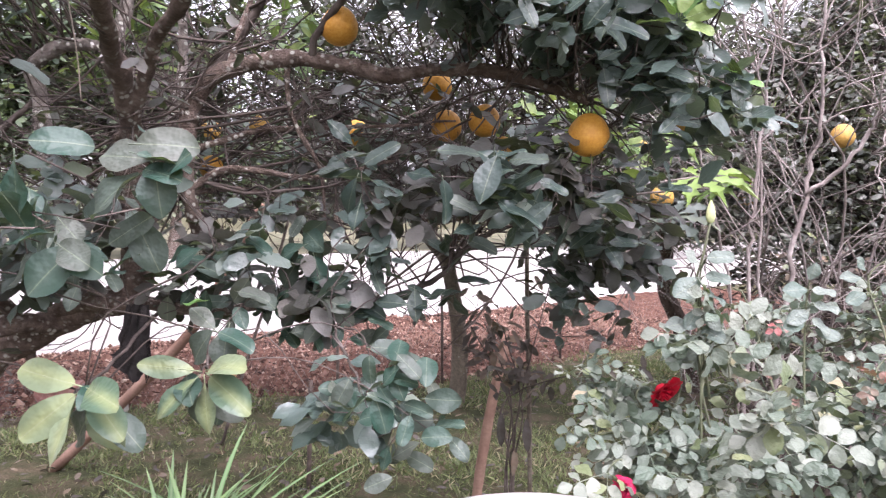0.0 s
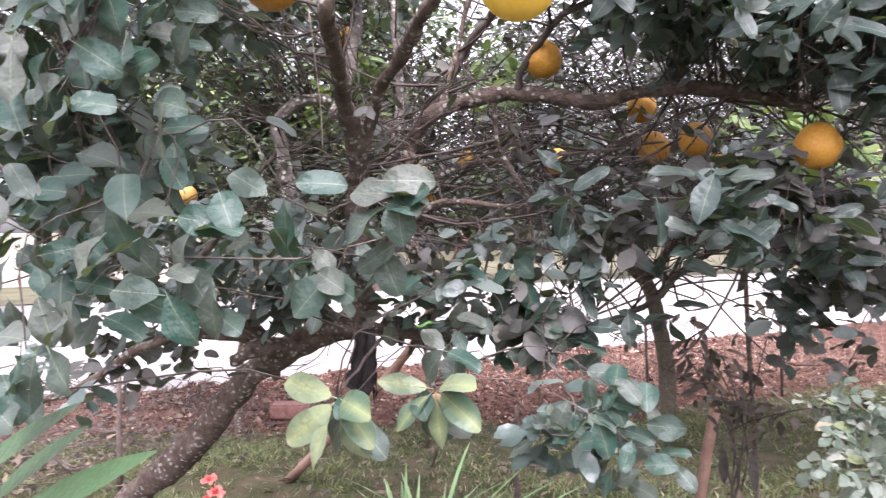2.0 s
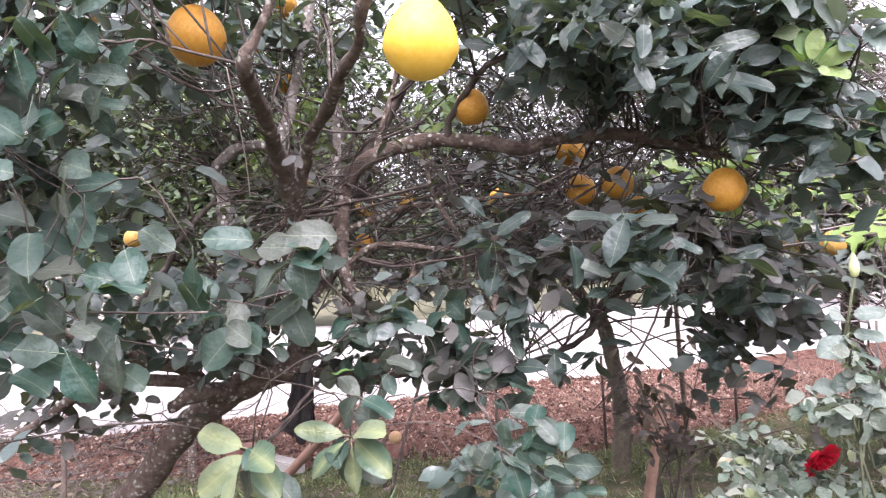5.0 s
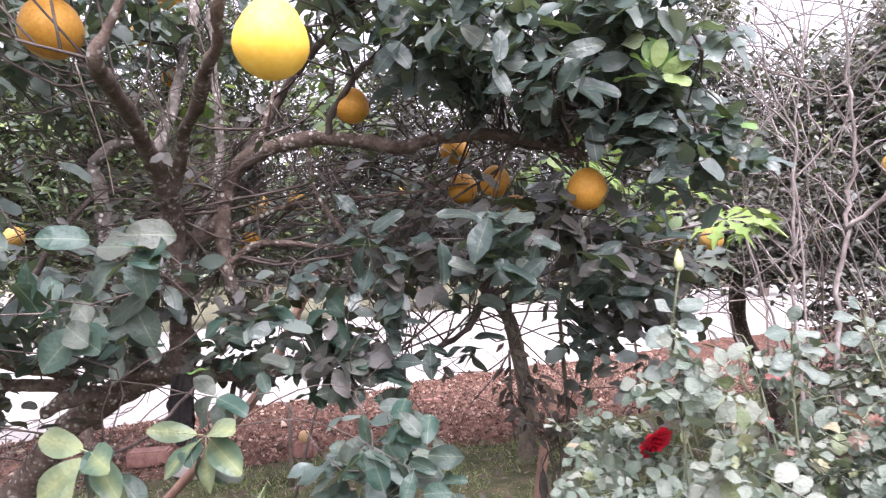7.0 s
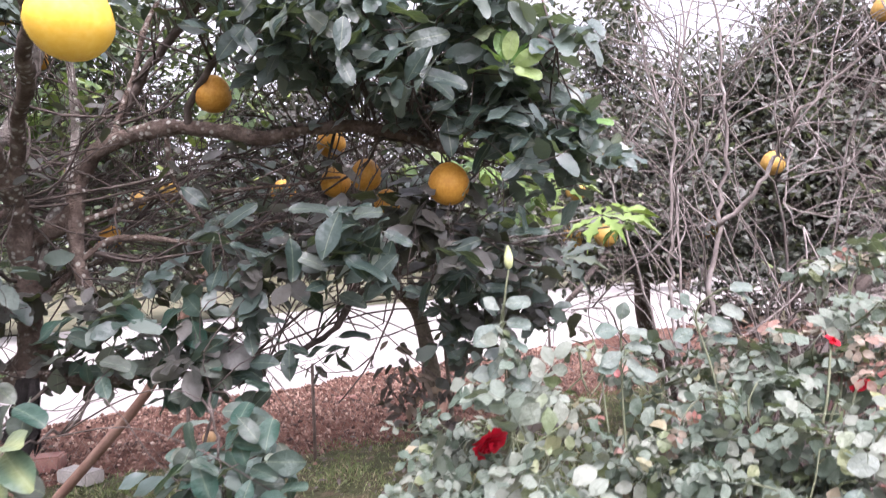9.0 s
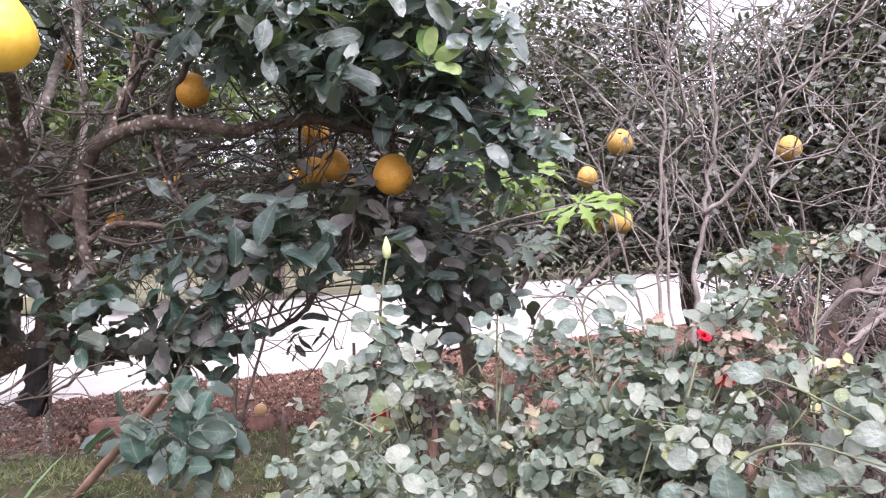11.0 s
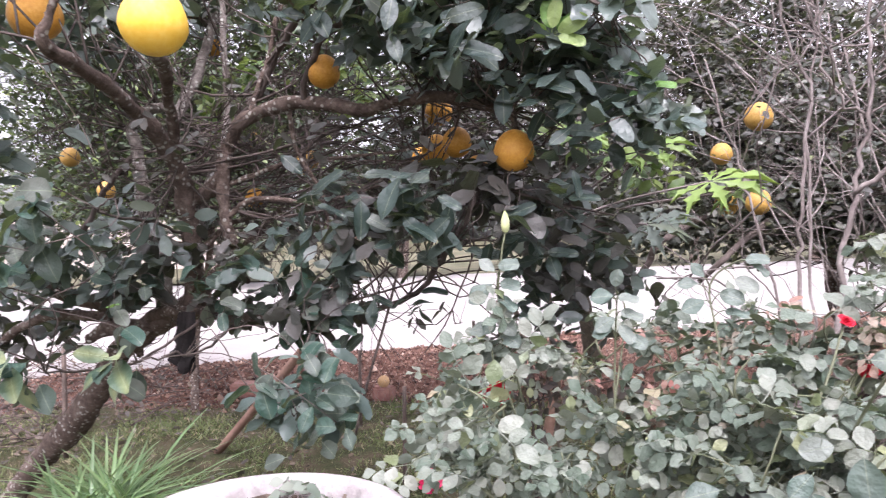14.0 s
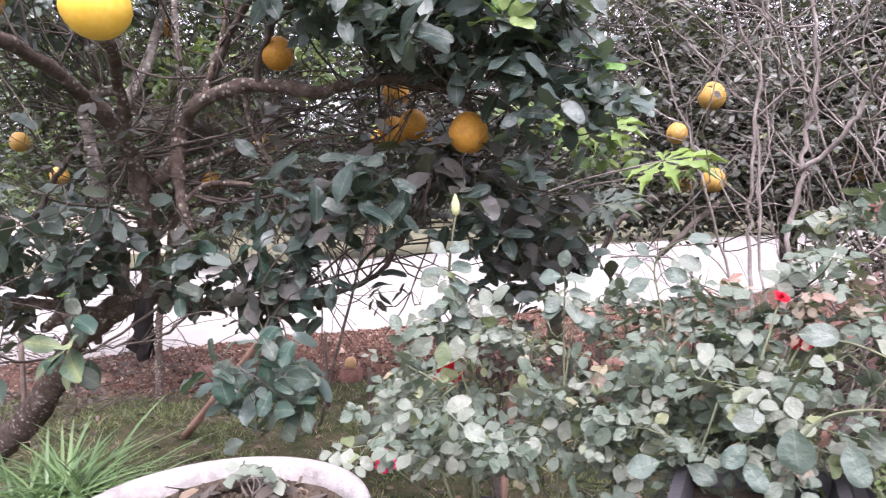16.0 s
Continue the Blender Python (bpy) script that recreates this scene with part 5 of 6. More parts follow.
pole("prop_pole", [(-2.55, 3.65, 0), (-2.02, 3.6, 0.49), (-1.62, 3.6, 0.90), (-1.44, 3.6, 1.2), (-1.22, 3.6, 1.6)], 0.032, "peeled reddish-brown pole propping the tree")
pole("prop_pole", [(-1.75, 4.2, 0), (-1.6, 4.2, 0.5), (-1.45, 4.25, 1.0), (-1.3, 4.3, 1.6)], 0.011, "thin slanting dark wooden pole", M_TWIG)
pole("prop_pole", [(0.0, 3.3, 0), (0.04, 3.3, 0.35), (0.10, 3.3, 0.70), (0.16, 3.3, 0.95)], 0.028, "short reddish-brown stake set in the grass")
pole("prop_pole", [(-3.44, 3.09, 0), (-3.43, 3.09, 0.8)], 0.02, "thin dark upright stake in the grass", M_STEEL)
pole("prop_pole", [(-0.95, 3.6, 0), (-0.94, 3.6, 0.62)], 0.014, "thin dark upright stake in the grass", M_STEEL)

LANCE = leaf_template(0.30, 4, 0.12, 0.3)
wilt = thing("withered_plant", (0.2, 2.75, 0), "withered plant with drooping brown leaves", "plant")
r = np.random.default_rng(61)
WILT_LEAF = leaf_template(0.40, 4, 0.12, 0.3)
lv = Geo()
for _ in range(6):
    tipx = np.array([0.23 + r.normal(0, 0.12), 2.72 + r.normal(0, 0.10), r.uniform(0.92, 1.32)])
    line = smooth_line([(0.2 + r.normal(0, 0.012), 2.75, 0), (0.2 + r.normal(0, 0.015), 2.74, 0.5), (0.21 + r.normal(0, 0.03), 2.73, 0.8), tipx], 4)
    g = Geo()
    g.tube(line, [0.005, 0.0025], 5)
    part("stem", g, M_TWIG, wilt)
    for q in line[9:]:
        m, p = rosette(r, q, 6, 0.072, 0.45, 0.035)
        lv.blades(WILT_LEAF, m, p)
for _ in range(4):
    m, p = rosette(r, (0.2 + r.normal(0, 0.03), 2.74 + r.normal(0, 0.02), r.uniform(0.55, 0.78)), 2, 0.12, 2.2, 0.01)
    lv.blades(LANCE, m, p)
part("foliage", lv, M_LEAF_DEAD, wilt, "hanging brown leaves", "stuff")


def block(name, place, size, turn, material, label, category):
    bm = bmesh.new()
    bmesh.ops.create_cube(bm, size=1.0)
    for v in bm.verts:
        v.co = Vector((v.co.x * size[0], v.co.y * size[1], v.co.z * size[2])) * (1 + 0.08 * noise.noise(v.co * 3.1))
    bmesh.ops.bevel(bm, geom=list(bm.edges), offset=min(size) * 0.12, segments=2, affect="EDGES")
    me = bpy.data.meshes.new(name)
    bm.to_mesh(me)
    bm.free()
    me.materials.append(material)
    ob = new(name, me)
    ob.matrix_basis = Matrix.Translation(place) @ Matrix.Rotation(turn, 4, "Z")
    return tagged(ob, label, category)


block("brick", (-1.68, 7.45, 0.10), (0.22, 0.11, 0.07), 0.5, M_BRICK, "pale pink brick lying on red soil", "brick")
block("brick", (-2.25, 5.42, 0.08), (0.19, 0.14, 0.13), 0.2, M_BRICK, "broken pink brick half sunk in soil", "brick")
block("stone", (-3.5, 5.0, 0.10), (0.34, 0.2, 0.13), 0.4, M_BRICK, "flat reddish stone on the soil bank", "stone")
block("stone", (-2.95, 4.75, 0.08), (0.35, 0.16, 0.10), -0.3, M_BENCH, "pale flat stone on the soil bank", "stone")
fallen = new("pomelo", FRUIT["fallen"])
fallen.matrix_basis = Matrix.LocRotScale((-2.24, 5.40, 0.195), Euler((1.2, 0.3, 0)), (0.058,) * 3)
tagged(fallen, "fallen dull peach-coloured pomelo resting on a brick", "pomelo", "pomelos on the ground")


# ---------------------------------------------------------------- bench and pots
bench = thing("plant_bench", (0.5, 1.12, 0), "rough cement bench that carries the flower pots", "bench")
for (x, w) in ((-0.42, 0.2), (0.5, 0.2), (1.4, 0.2)):
    bm = bmesh.new()
    bmesh.ops.create_cube(bm, size=1.0, matrix=Matrix.Translation((x, 1.10, 0.31)) @ Matrix.Diagonal((w, 0.86, 0.62, 1)))
    bmesh.ops.bevel(bm, geom=list(bm.edges), offset=0.01, segments=1, affect="EDGES")
    me = bpy.data.meshes.new("leg")
    bm.to_mesh(me)
    bm.free()
    me.materials.append(M_BENCH)
    part_mesh("leg", me, bench)
bm = bmesh.new()
bmesh.ops.create_cube(bm, size=1.0, matrix=Matrix.Translation((0.5, 1.10, 0.66)) @ Matrix.Diagonal((2.1, 0.96, 0.08, 1)))
bmesh.ops.bevel(bm, geom=list(bm.edges), offset=0.01, segments=1, affect="EDGES")
me = bpy.data.meshes.new("seat")
bm.to_mesh(me)
bm.free()
me.materials.append(M_BENCH)
part_mesh("slab", me, bench)
BENCH_TOP = 0.70

POT = np.array([0.294, 1.015, BENCH_TOP])
pot = thing("flower_pot", POT, "round pale cement pot with rolled rim and dry soil", "pot")
prof = [(0.001, 0.0), (0.172, 0.0), (0.18, 0.02), (0.224, 0.15), (0.254, 0.24), (0.279, 0.262), (0.287, 0.28), (0.281, 0.292), (0.267, 0.294), (0.256, 0.285), (0.249, 0.26), (0.241, 0.2)]
pg = revolve(prof, 64)
pg.v = [v + POT for v in pg.v]
part("body", pg, M_POT, pot)
r = np.random.default_rng(71)
sg = sheet(np.linspace(0, 1, 12), np.linspace(0, 2 * math.pi, 37), lambda u, a: (POT[0] + 0.25 * u * math.cos(a), POT[1] + 0.25 * u * math.sin(a), BENCH_TOP + 0.25 + 0.02 * noise.noise(Vector((u * 6 * math.cos(a), u * 6 * math.sin(a), 0)))))
for _ in range(520):
    u, a = math.sqrt(r.random()) * 0.224, r.uniform(0, 6.28)
    sz = r.uniform(0.004, 0.014)
    sg.add(ICO_V * sz * r.uniform(0.5, 1.2, (1, 3)) + (POT[0] + u * math.cos(a), POT[1] + u * math.sin(a), BENCH_TOP + 0.258), ICO_F)
part("soil", sg, M_POT_SOIL, pot, "dry crumbly potting soil", smooth=False)
seedling = thing("dry_seedling", (0.25, 1.15, BENCH_TOP + 0.25), "small drying seedling standing in the pot", "plant")
g, lv = Geo(), Geo()
for _ in range(6):
    tip = np.array([0.24 + r.normal(0, 0.05), 1.15 + r.normal(0, 0.03), BENCH_TOP + r.uniform(0.29, 0.36)])
    line = smooth_line([(0.25 + r.normal(0, 0.02), 1.15, BENCH_TOP + 0.24), (0.25 + r.normal(0, 0.03), 1.15, BENCH_TOP + 0.29), tip], 3)
    g = Geo()
    g.tube(line, [0.002, 0.001], 4)
    part("stem", g, M_TWIG_PALE, seedling)
    m, p = rosette(r, tip, 3, 0.035, 0.3, 0.005)
    lv.blades(LEAFLET, m, p)
part("foliage", lv, M_LEAF_ROSE, seedling)
dry = Geo()
for _ in range(45):
    u, a = math.sqrt(r.random()) * 0.218, r.uniform(0, 6.28)
    m, p = rosette(r, (POT[0] + u * math.cos(a), POT[1] + u * math.sin(a), BENCH_TOP + 0.27), 1, 0.05, 0.0, 0.004)
    dry.blades(LEAF_LIGHT, m, p)
single("dry_leaves", dry, M_LEAF_DEAD, "curled brown leaves lying in the pot", "leaves", kind="stuff")


def trough(x0, x1, y, z, depth, height, name="planter"):
    """An open black tray with thick walls and a folded rim."""
    tr = thing(name, ((x0 + x1) / 2, y, z), "rectangular black plastic planter filled with soil", "planter")
    bm = bmesh.new()
    w = x1 - x0
    ring = []
    for hx, hy, hz in ((w / 2 - 0.02, depth / 2 - 0.02, 0), (w / 2, depth / 2, height), (w / 2 + 0.012, depth / 2 + 0.012, height), (w / 2 + 0.012, depth / 2 + 0.012, height + 0.012), (w / 2 - 0.008, depth / 2 - 0.008, height + 0.012), (w / 2 - 0.02, depth / 2 - 0.02, height - 0.05)):
        ring.append([bm.verts.new(((x0 + x1) / 2 + sx * hx, y + sy * hy, z + hz)) for sx, sy in ((-1, -1), (1, -1), (1, 1), (-1, 1))])
    bm.faces.new(ring[0][::-1])
    for a, b in zip(ring, ring[1:]):
        for j in range(4):
            bm.faces.new((a[j], a[(j + 1) % 4], b[(j + 1) % 4], b[j]))
    me = bpy.data.meshes.new("body")
    bm.to_mesh(me)
    bm.free()
    me.materials.append(M_PLASTIC)
    part_mesh("body", me, tr)
    sg = sheet(np.linspace(x0 + 0.012, x1 - 0.012, 14), np.linspace(y - depth / 2 + 0.012, y + depth / 2 - 0.012, 8), lambda a, b: (a, b, z + height - 0.03 + 0.01 * noise.noise(Vector((a * 25, b * 25, 1)))))
    part("soil", sg, M_POT_SOIL, tr)
    return tr


trough(1.085, 1.335, 1.30, BENCH_TOP, 0.22, 0.335)
trough(1.365, 1.49, 1.32, BENCH_TOP, 0.22, 0.325)
trough(0.62, 0.98, 1.42, BENCH_TOP, 0.24, 0.14)
weeds = Geo()
for _ in range(110):
    m, p = rosette(r, (r.uniform(1.38, 1.475), r.uniform(1.27, 1.41), BENCH_TOP + r.uniform(0.315, 0.365)), 4, 0.013, -0.2, 0.008)
    weeds.blades(LEAFLET, m, p)
M_WEED = leaf_material("weed_leaf", [(0.0, (0.08, 0.13, 0.045)), (0.6, (0.15, 0.20, 0.08)), (1.0, (0.26, 0.29, 0.14))], dust=0.15, through_light=0.2)
single("seedlings", weeds, M_WEED, "low bright green seedlings in a black planter", "plant", kind="stuff")


# ---------------------------------------------------------------- strap-leaved clump
clump_pot = thing("flower_pot", (-0.40, 1.20, BENCH_TOP), "plain black plastic pot under grassy leaves", "pot")
cg = revolve([(0.001, 0), (0.09, 0), (0.11, 0.10), (0.12, 0.11), (0.12, 0.12), (0.105, 0.12), (0.10, 0.10), (0.001, 0.10)], 28)
cg.v = [v + np.array([-0.40, 1.20, BENCH_TOP]) for v in cg.v]
part("body", cg, M_PLASTIC, clump_pot)
clump = thing("grassy_clump", (-0.40, 1.20, BENCH_TOP + 0.10), "dense clump of arching light green strap leaves", "plant")
STRAP = []
for k in range(4):
    g = Geo()
    g.add(*leaf_template(0.042, 8, 0.15, 0.3 + 0.22 * k))
    STRAP.append(g.mesh("strap_leaf", M_LEAF_LILY))
n = 290
a = r.uniform(0, 2 * np.pi, n)
out = r.uniform(0.15, 1.1, n)
d = np.stack([np.cos(a) * out, np.sin(a) * out, np.ones(n)], -1)
leaf_parts(clump, STRAP, turns(d, np.stack([-np.cos(a), -np.sin(a), out], -1), r.uniform(0.11, 0.265, n)), np.array([-0.40, 1.20, BENCH_TOP + 0.09]) + r.normal(0, 0.05, (n, 3)) * np.array([1, 1, 0.0]))


# ---------------------------------------------------------------- roses
def bloom_mesh(name, material, seed, petals=30, size=0.035):
    r = np.random.default_rng(seed)
    g = Geo()
    for k in range(petals):
        u = k / petals
        rad = size * (0.02 + 0.72 * u)
        a0 = k * 2.4
        wide = 0.9 + 0.4 * u
        h = size * (1.15 - 0.25 * u)
        verts, faces = [], []
        rows, cols = 5, 6
        for i in range(rows):
            v = i / (rows - 1)
            for j in range(cols):
                c = j / (cols - 1) - 0.5
                a = a0 + c * wide * (0.55 + 0.9 * math.sin(math.pi * min(0.25 + 0.6 * v, 1)))
                flare = rad * (0.45 + 0.65 * v + (0.9 * u) * v**3) + 0.002 * r.normal()
                drop = 0.30 * size * u * v**4
                edge = (1 - (2 * c) ** 4 * 0.25 * v)
                verts.append((flare * math.cos(a), flare * math.sin(a), h * v * edge - drop))
        for i in range(rows - 1):
            for j in range(cols - 1):
                faces.append((i * cols + j, i * cols + j + 1, (i + 1) * cols + j + 1, (i + 1) * cols + j))
        g.add(verts, faces)
    return g.mesh(name, material)


BLOOM_RED = bloom_mesh("bloom", M_PETAL, 1)
BLOOM_PINK = bloom_mesh("bloom", M_PETAL_PINK, 2)
BLOOM_SALMON = bloom_mesh("bloom", M_PETAL_SALMON, 3, 14)


def put(name, me, parent, m, label=""):
    ob = new(name, me)
    ob.parent = parent
    ob.matrix_parent_inverse = Matrix.Translation(parent.location).inverted()
    ob.matrix_basis = m
    return tagged(ob, label)


def compound_leaf_mesh(name, material, seed):
    """Five round leaflets on one stalk, leaflet length 1, stalk along +x."""
    r = np.random.default_rng(seed)
    g = Geo()
    line = [np.array([k, 0, -0.10 * k * k]) for k in (0, 0.8, 1.6, 2.1)]
    g.tube(line, [0.035, 0.02], 3)
    dirs, pos = [], []
    for k in (0.9, 1.6):
        for sgn in (-1, 1):
            dirs.append((0.45, sgn, -0.1))
            pos.append((k, 0.02 * sgn, -0.10 * k * k))
    dirs.append((1, 0, -0.3))
    pos.append((2.0, 0, -0.4))
    dirs = np.array(dirs) + r.normal(0, 0.15, (5, 3))
    nrm = np.array([0, 0, 1.0]) + r.normal(0, 0.3, (5, 3))
    g.blades(LEAFLET, turns(dirs, nrm, r.uniform(0.75, 1.15, 5)), np.array(pos))
    return g.mesh(name, material)


ROSE_LEAF = [compound_leaf_mesh("rose_leaf", M_LEAF_ROSE, 300 + k) for k in range(5)]
ROSE_YOUNG = [compound_leaf_mesh("young_rose_leaf", M_LEAF_RED, 310 + k) for k in range(3)]


def rose_bush(base, spots, seed, label, leaf=0.045, red=0.06):
    """spots: (centre, radii, leaf sprays)."""
    r = np.random.default_rng(seed)
    bush = thing("rose_bush", base, label, "rose bush", "roses in the pots")
    base = np.asarray(base, float)
    stalks = Geo()
    lines = []
    for centre, radii, count in spots:
        c = np.asarray(centre, float)
        g = Geo()
        top_pt = c + np.array([r.normal(0, 0.03), 0, radii[2] * 0.8])
        line = smooth_line([base + r.normal(0, 0.03, 3) * (1, 1, 0), base + (c - base) * 0.5 + r.normal(0, 0.03, 3), c, top_pt], 5)
        g.tube(line, [0.0032, 0.0018], 6)
        part("stem", g, M_STEM_GREEN, bush)
        lines.append(line)
        skel = np.concatenate(lines)
        for tip in in_ball(r, c, radii, count):
            a = nearest(skel, tip - (0, 0, 0.05))
            stalks.tube(smooth_line([a, (a + tip) / 2 + r.normal(0, 0.015, 3), tip], 2), [0.0028, 0.0015], 4)
            fresh = r.random() < red
            for _ in range(3):
                d = r.normal(0, 1, (1, 3)) * np.array([1, 0.8, 0.4]) + (tip - a) * 2
                size = leaf * r.uniform(0.6, 1.15) * (0.6 if fresh else 1)
                nrm = np.array([[0, -0.35, 0.9]]) + r.normal(0, 0.6, (1, 3))
                leaf_parts(bush, ROSE_YOUNG if fresh else ROSE_LEAF, turns(d, nrm, np.array([size])), [tip], "leaf", "reddish young leaf" if fresh else "")
    part("stalk_mass", stalks, M_STEM_GREEN, bush, "", "stuff")
    return bush


def bloom(bush, place, me, scale=1.0, tilt=(0.5, 0.2), label="red rose bloom"):
    p = np.asarray(place, float)
    g = Geo()
    base = np.asarray(bush.location)
    g.tube(smooth_line([base + (p - base) * 0.3, base + (p - base) * 0.65 + (0.01, 0, 0), p], 4), [0.003, 0.0022], 5)
    part("stem", g, M_STEM_GREEN, bush)
    put("bloom", me, bush, Matrix.LocRotScale(place, Euler((tilt[0], tilt[1], 0.4)), (scale,) * 3), label)


bush_a = rose_bush((0.66, 1.40, BENCH_TOP + 0.12), [((0.48, 1.56, 1.13), (0.15, 0.07, 0.08), 16), ((0.61, 1.42, 1.30), (0.05, 0.06, 0.12), 6), ((0.50, 1.44, 1.02), (0.14, 0.12, 0.10), 19), ((0.685, 1.17, 1.215), (0.05, 0.03, 0.04), 5), ((0.60, 1.34, 1.05), (0.09, 0.09, 0.07), 6)], 81, "tall rose bush with one long-stemmed bud", 0.038, 0.0)
bloom(bush_a, (0.545, 1.508, 1.161), BLOOM_RED, 0.95, (2.25, -0.35))
bloom(bush_a, (0.449, 1.38, 0.973), BLOOM_PINK, 0.62, (0.9, 0.2), "small crimson rose bloom")
g = Geo()
g.tube(smooth_line([(0.64, 1.46, 1.15), (0.60, 1.43, 1.37), (0.61, 1.42, 1.46), (0.622, 1.42, 1.525)], 5), [0.0028, 0.0022], 6)
part("stem", g, M_STEM_GREEN, bush_a)
bud = revolve([(0.001, -0.004), (0.007, 0.0), (0.0095, 0.010), (0.009, 0.022), (0.005, 0.036), (0.001, 0.044)], 12)
bud.v = [v + np.array([0.622, 1.42, 1.525]) for v in bud.v]
part("bud", bud, M_SEPAL, bush_a, "closed pale green rose bud")
bush_b = rose_bush((0.84, 1.42, BENCH_TOP + 0.12), [((0.72, 1.62, 1.20), (0.09, 0.14, 0.10), 9), ((0.88, 1.48, 1.10), (0.17, 0.16, 0.10), 26), ((0.94, 1.64, 1.24), (0.15, 0.14, 0.07), 11), ((0.98, 1.42, 1.02), (0.16, 0.14, 0.10), 17), ((0.80, 1.75, 1.32), (0.10, 0.12, 0.05), 4), ((0.76, 1.40, 1.00), (0.09, 0.10, 0.09), 7)], 82, "bushy rose with dusty grey-green leaves", 0.037, 0.035)
bush_c = rose_bush((1.12, 1.36, BENCH_TOP + 0.325), [((1.08, 1.44, 1.17), (0.19, 0.16, 0.11), 24), ((1.16, 1.60, 1.30), (0.17, 0.16, 0.07), 14), ((1.30, 1.58, 1.36), (0.10, 0.12, 0.10), 9), ((1.40, 1.80, 1.49), (0.07, 0.08, 0.05), 5), ((1.20, 1.42, 1.08), (0.17, 0.13, 0.08), 15)], 83, "bushy rose in a black planter with reddish shoots", 0.038, 0.06)
bush_d = rose_bush((1.40, 1.36, BENCH_TOP + 0.33), [((1.42, 1.52, 1.24), (0.12, 0.12, 0.10), 12), ((1.58, 2.05, 1.52), (0.08, 0.06, 0.04), 6), ((1.27, 1.40, 1.12), (0.16, 0.12, 0.07), 12)], 84, "rose with long arching stems and red buds", 0.040, 0.12)
for x, y, z, n in ((1.61, 2.10, 1.525, 5), (1.52, 2.05, 1.50, 4), (1.27, 1.52, 1.325, 5), (1.14, 1.57, 1.345, 4), (0.883, 1.49, 1.125, 4), (1.40, 1.62, 1.33, 4), (1.02, 1.60, 1.27, 3), (1.33, 1.56, 1.30, 4)):
    for _ in range(n):
        d = rng.normal(0, 1, (1, 3)) * np.array([1, 0.8, 0.35]) + (0, 0, 0.2)
        leaf_parts(bush_d if x > 1.1 else bush_b, ROSE_YOUNG, turns(d, np.array([[0, -0.5, 0.8]]) + rng.normal(0, 0.4, (1, 3)), np.array([rng.uniform(0.020, 0.031)])), [np.array([x, y, z]) + rng.normal(0, 0.012, 3)], "leaf", "reddish young leaf")
CALYX = revolve([(0.001, -0.010), (0.005, -0.009), (0.009, 0.0), (0.013, 0.012), (0.010, 0.016), (0.001, 0.014)], 12).mesh("calyx", M_SEPAL)
for points, tilt, scale in (
        ([(1.24, 1.38, 1.15), (1.292, 1.3, 1.283), (1.324, 1.3, 1.302), (1.378, 1.3, 1.286), (1.456, 1.3, 1.242), (1.513, 1.3, 1.208)], 1.95, 0.60),
        ([(1.255, 1.36, 1.02), (1.267, 1.28, 1.132), (1.308, 1.28, 1.184), (1.384, 1.28, 1.201), (1.469, 1.28, 1.178), (1.57, 1.28, 1.150)], 2.1, 0.48)):
    g = Geo()
    g.tube(smooth_line(points, 5), [0.0026, 0.0019], 6)
    part("stem", g, M_STEM_GREEN, bush_d, "long arching pale green stem")
    turn = Euler((0.15, tilt, 0.0))
    flower = put("bloom", BLOOM_PINK if scale > 0.45 else BLOOM_RED, bush_d, Matrix.LocRotScale(points[-1], turn, (scale, scale, scale * 1.1)), "half-open red rosebud")
    calyx = new("calyx", CALYX)
    calyx.parent = flower
    calyx.scale = (0.62 / scale, 0.62 / scale, 0.7 / scale)
    tagged(calyx, "pale green calyx")
BIG_LEAF = leaf_meshes("large_leaf", M_LEAF_BIG_ROSE, 3, 0.74)
for (x, y, z), size, d in (((1.26, 1.27, 1.165), 0.072, (0.1, -0.2, -1)), ((1.055, 1.27, 1.085), 0.058, (-1, -0.2, -0.3)), ((1.10, 1.27, 1.085), 0.052, (0.9, -0.2, -0.4)), ((1.19, 1.27, 1.10), 0.052, (0.6, -0.2, -0.8)), ((1.335, 1.27, 1.145), 0.065, (0.35, -0.2, -0.95)),
                           ((1.365, 1.27, 1.165), 0.055, (0.6, -0.2, -0.6)), ((1.445, 1.27, 1.218), 0.056, (1, 0, 0.2)), ((1.22, 1.27, 1.18), 0.050, (-1, -0.2, -0.3)), ((1.27, 1.27, 1.315), 0.056, (1, -0.1, 0.05)), ((1.19, 1.27, 1.13), 0.050, (-0.6, -0.3, -0.7))):
    leaf_parts(bush_d, BIG_LEAF, turns(np.array([d]), np.array([[0.1, -0.85, 0.5]]) + rng.normal(0, 0.2, (1, 3)), np.array([size])), [np.array([x, y, z])], "large_leaf", "large round grey-green leaf")


def leafy_shoot(bush, points, leaves, label):
    """A tall shoot with large leaves on short stalks: (leaf base, length, direction)."""
    line = smooth_line(points, 5)
    g = Geo()
    g.tube(line, [0.0028, 0.0016], 6)
    for p, size, d in leaves:
        q = nearest(line, np.asarray(p, float) - (0, 0, 0.02))
        g.tube(smooth_line([q, (q + np.asarray(p)) / 2 + (0, 0, 0.004), np.asarray(p, float)], 2), [0.0014, 0.001], 4)
        leaf_parts(bush, BIG_LEAF, turns(np.array([d], float), np.array([[0.05, -0.7, 0.7]]) + rng.normal(0, 0.25, (1, 3)), np.array([size])), [np.asarray(p, float)], "large_leaf", label)
    part("stem", g, M_STEM_GREEN, bush)


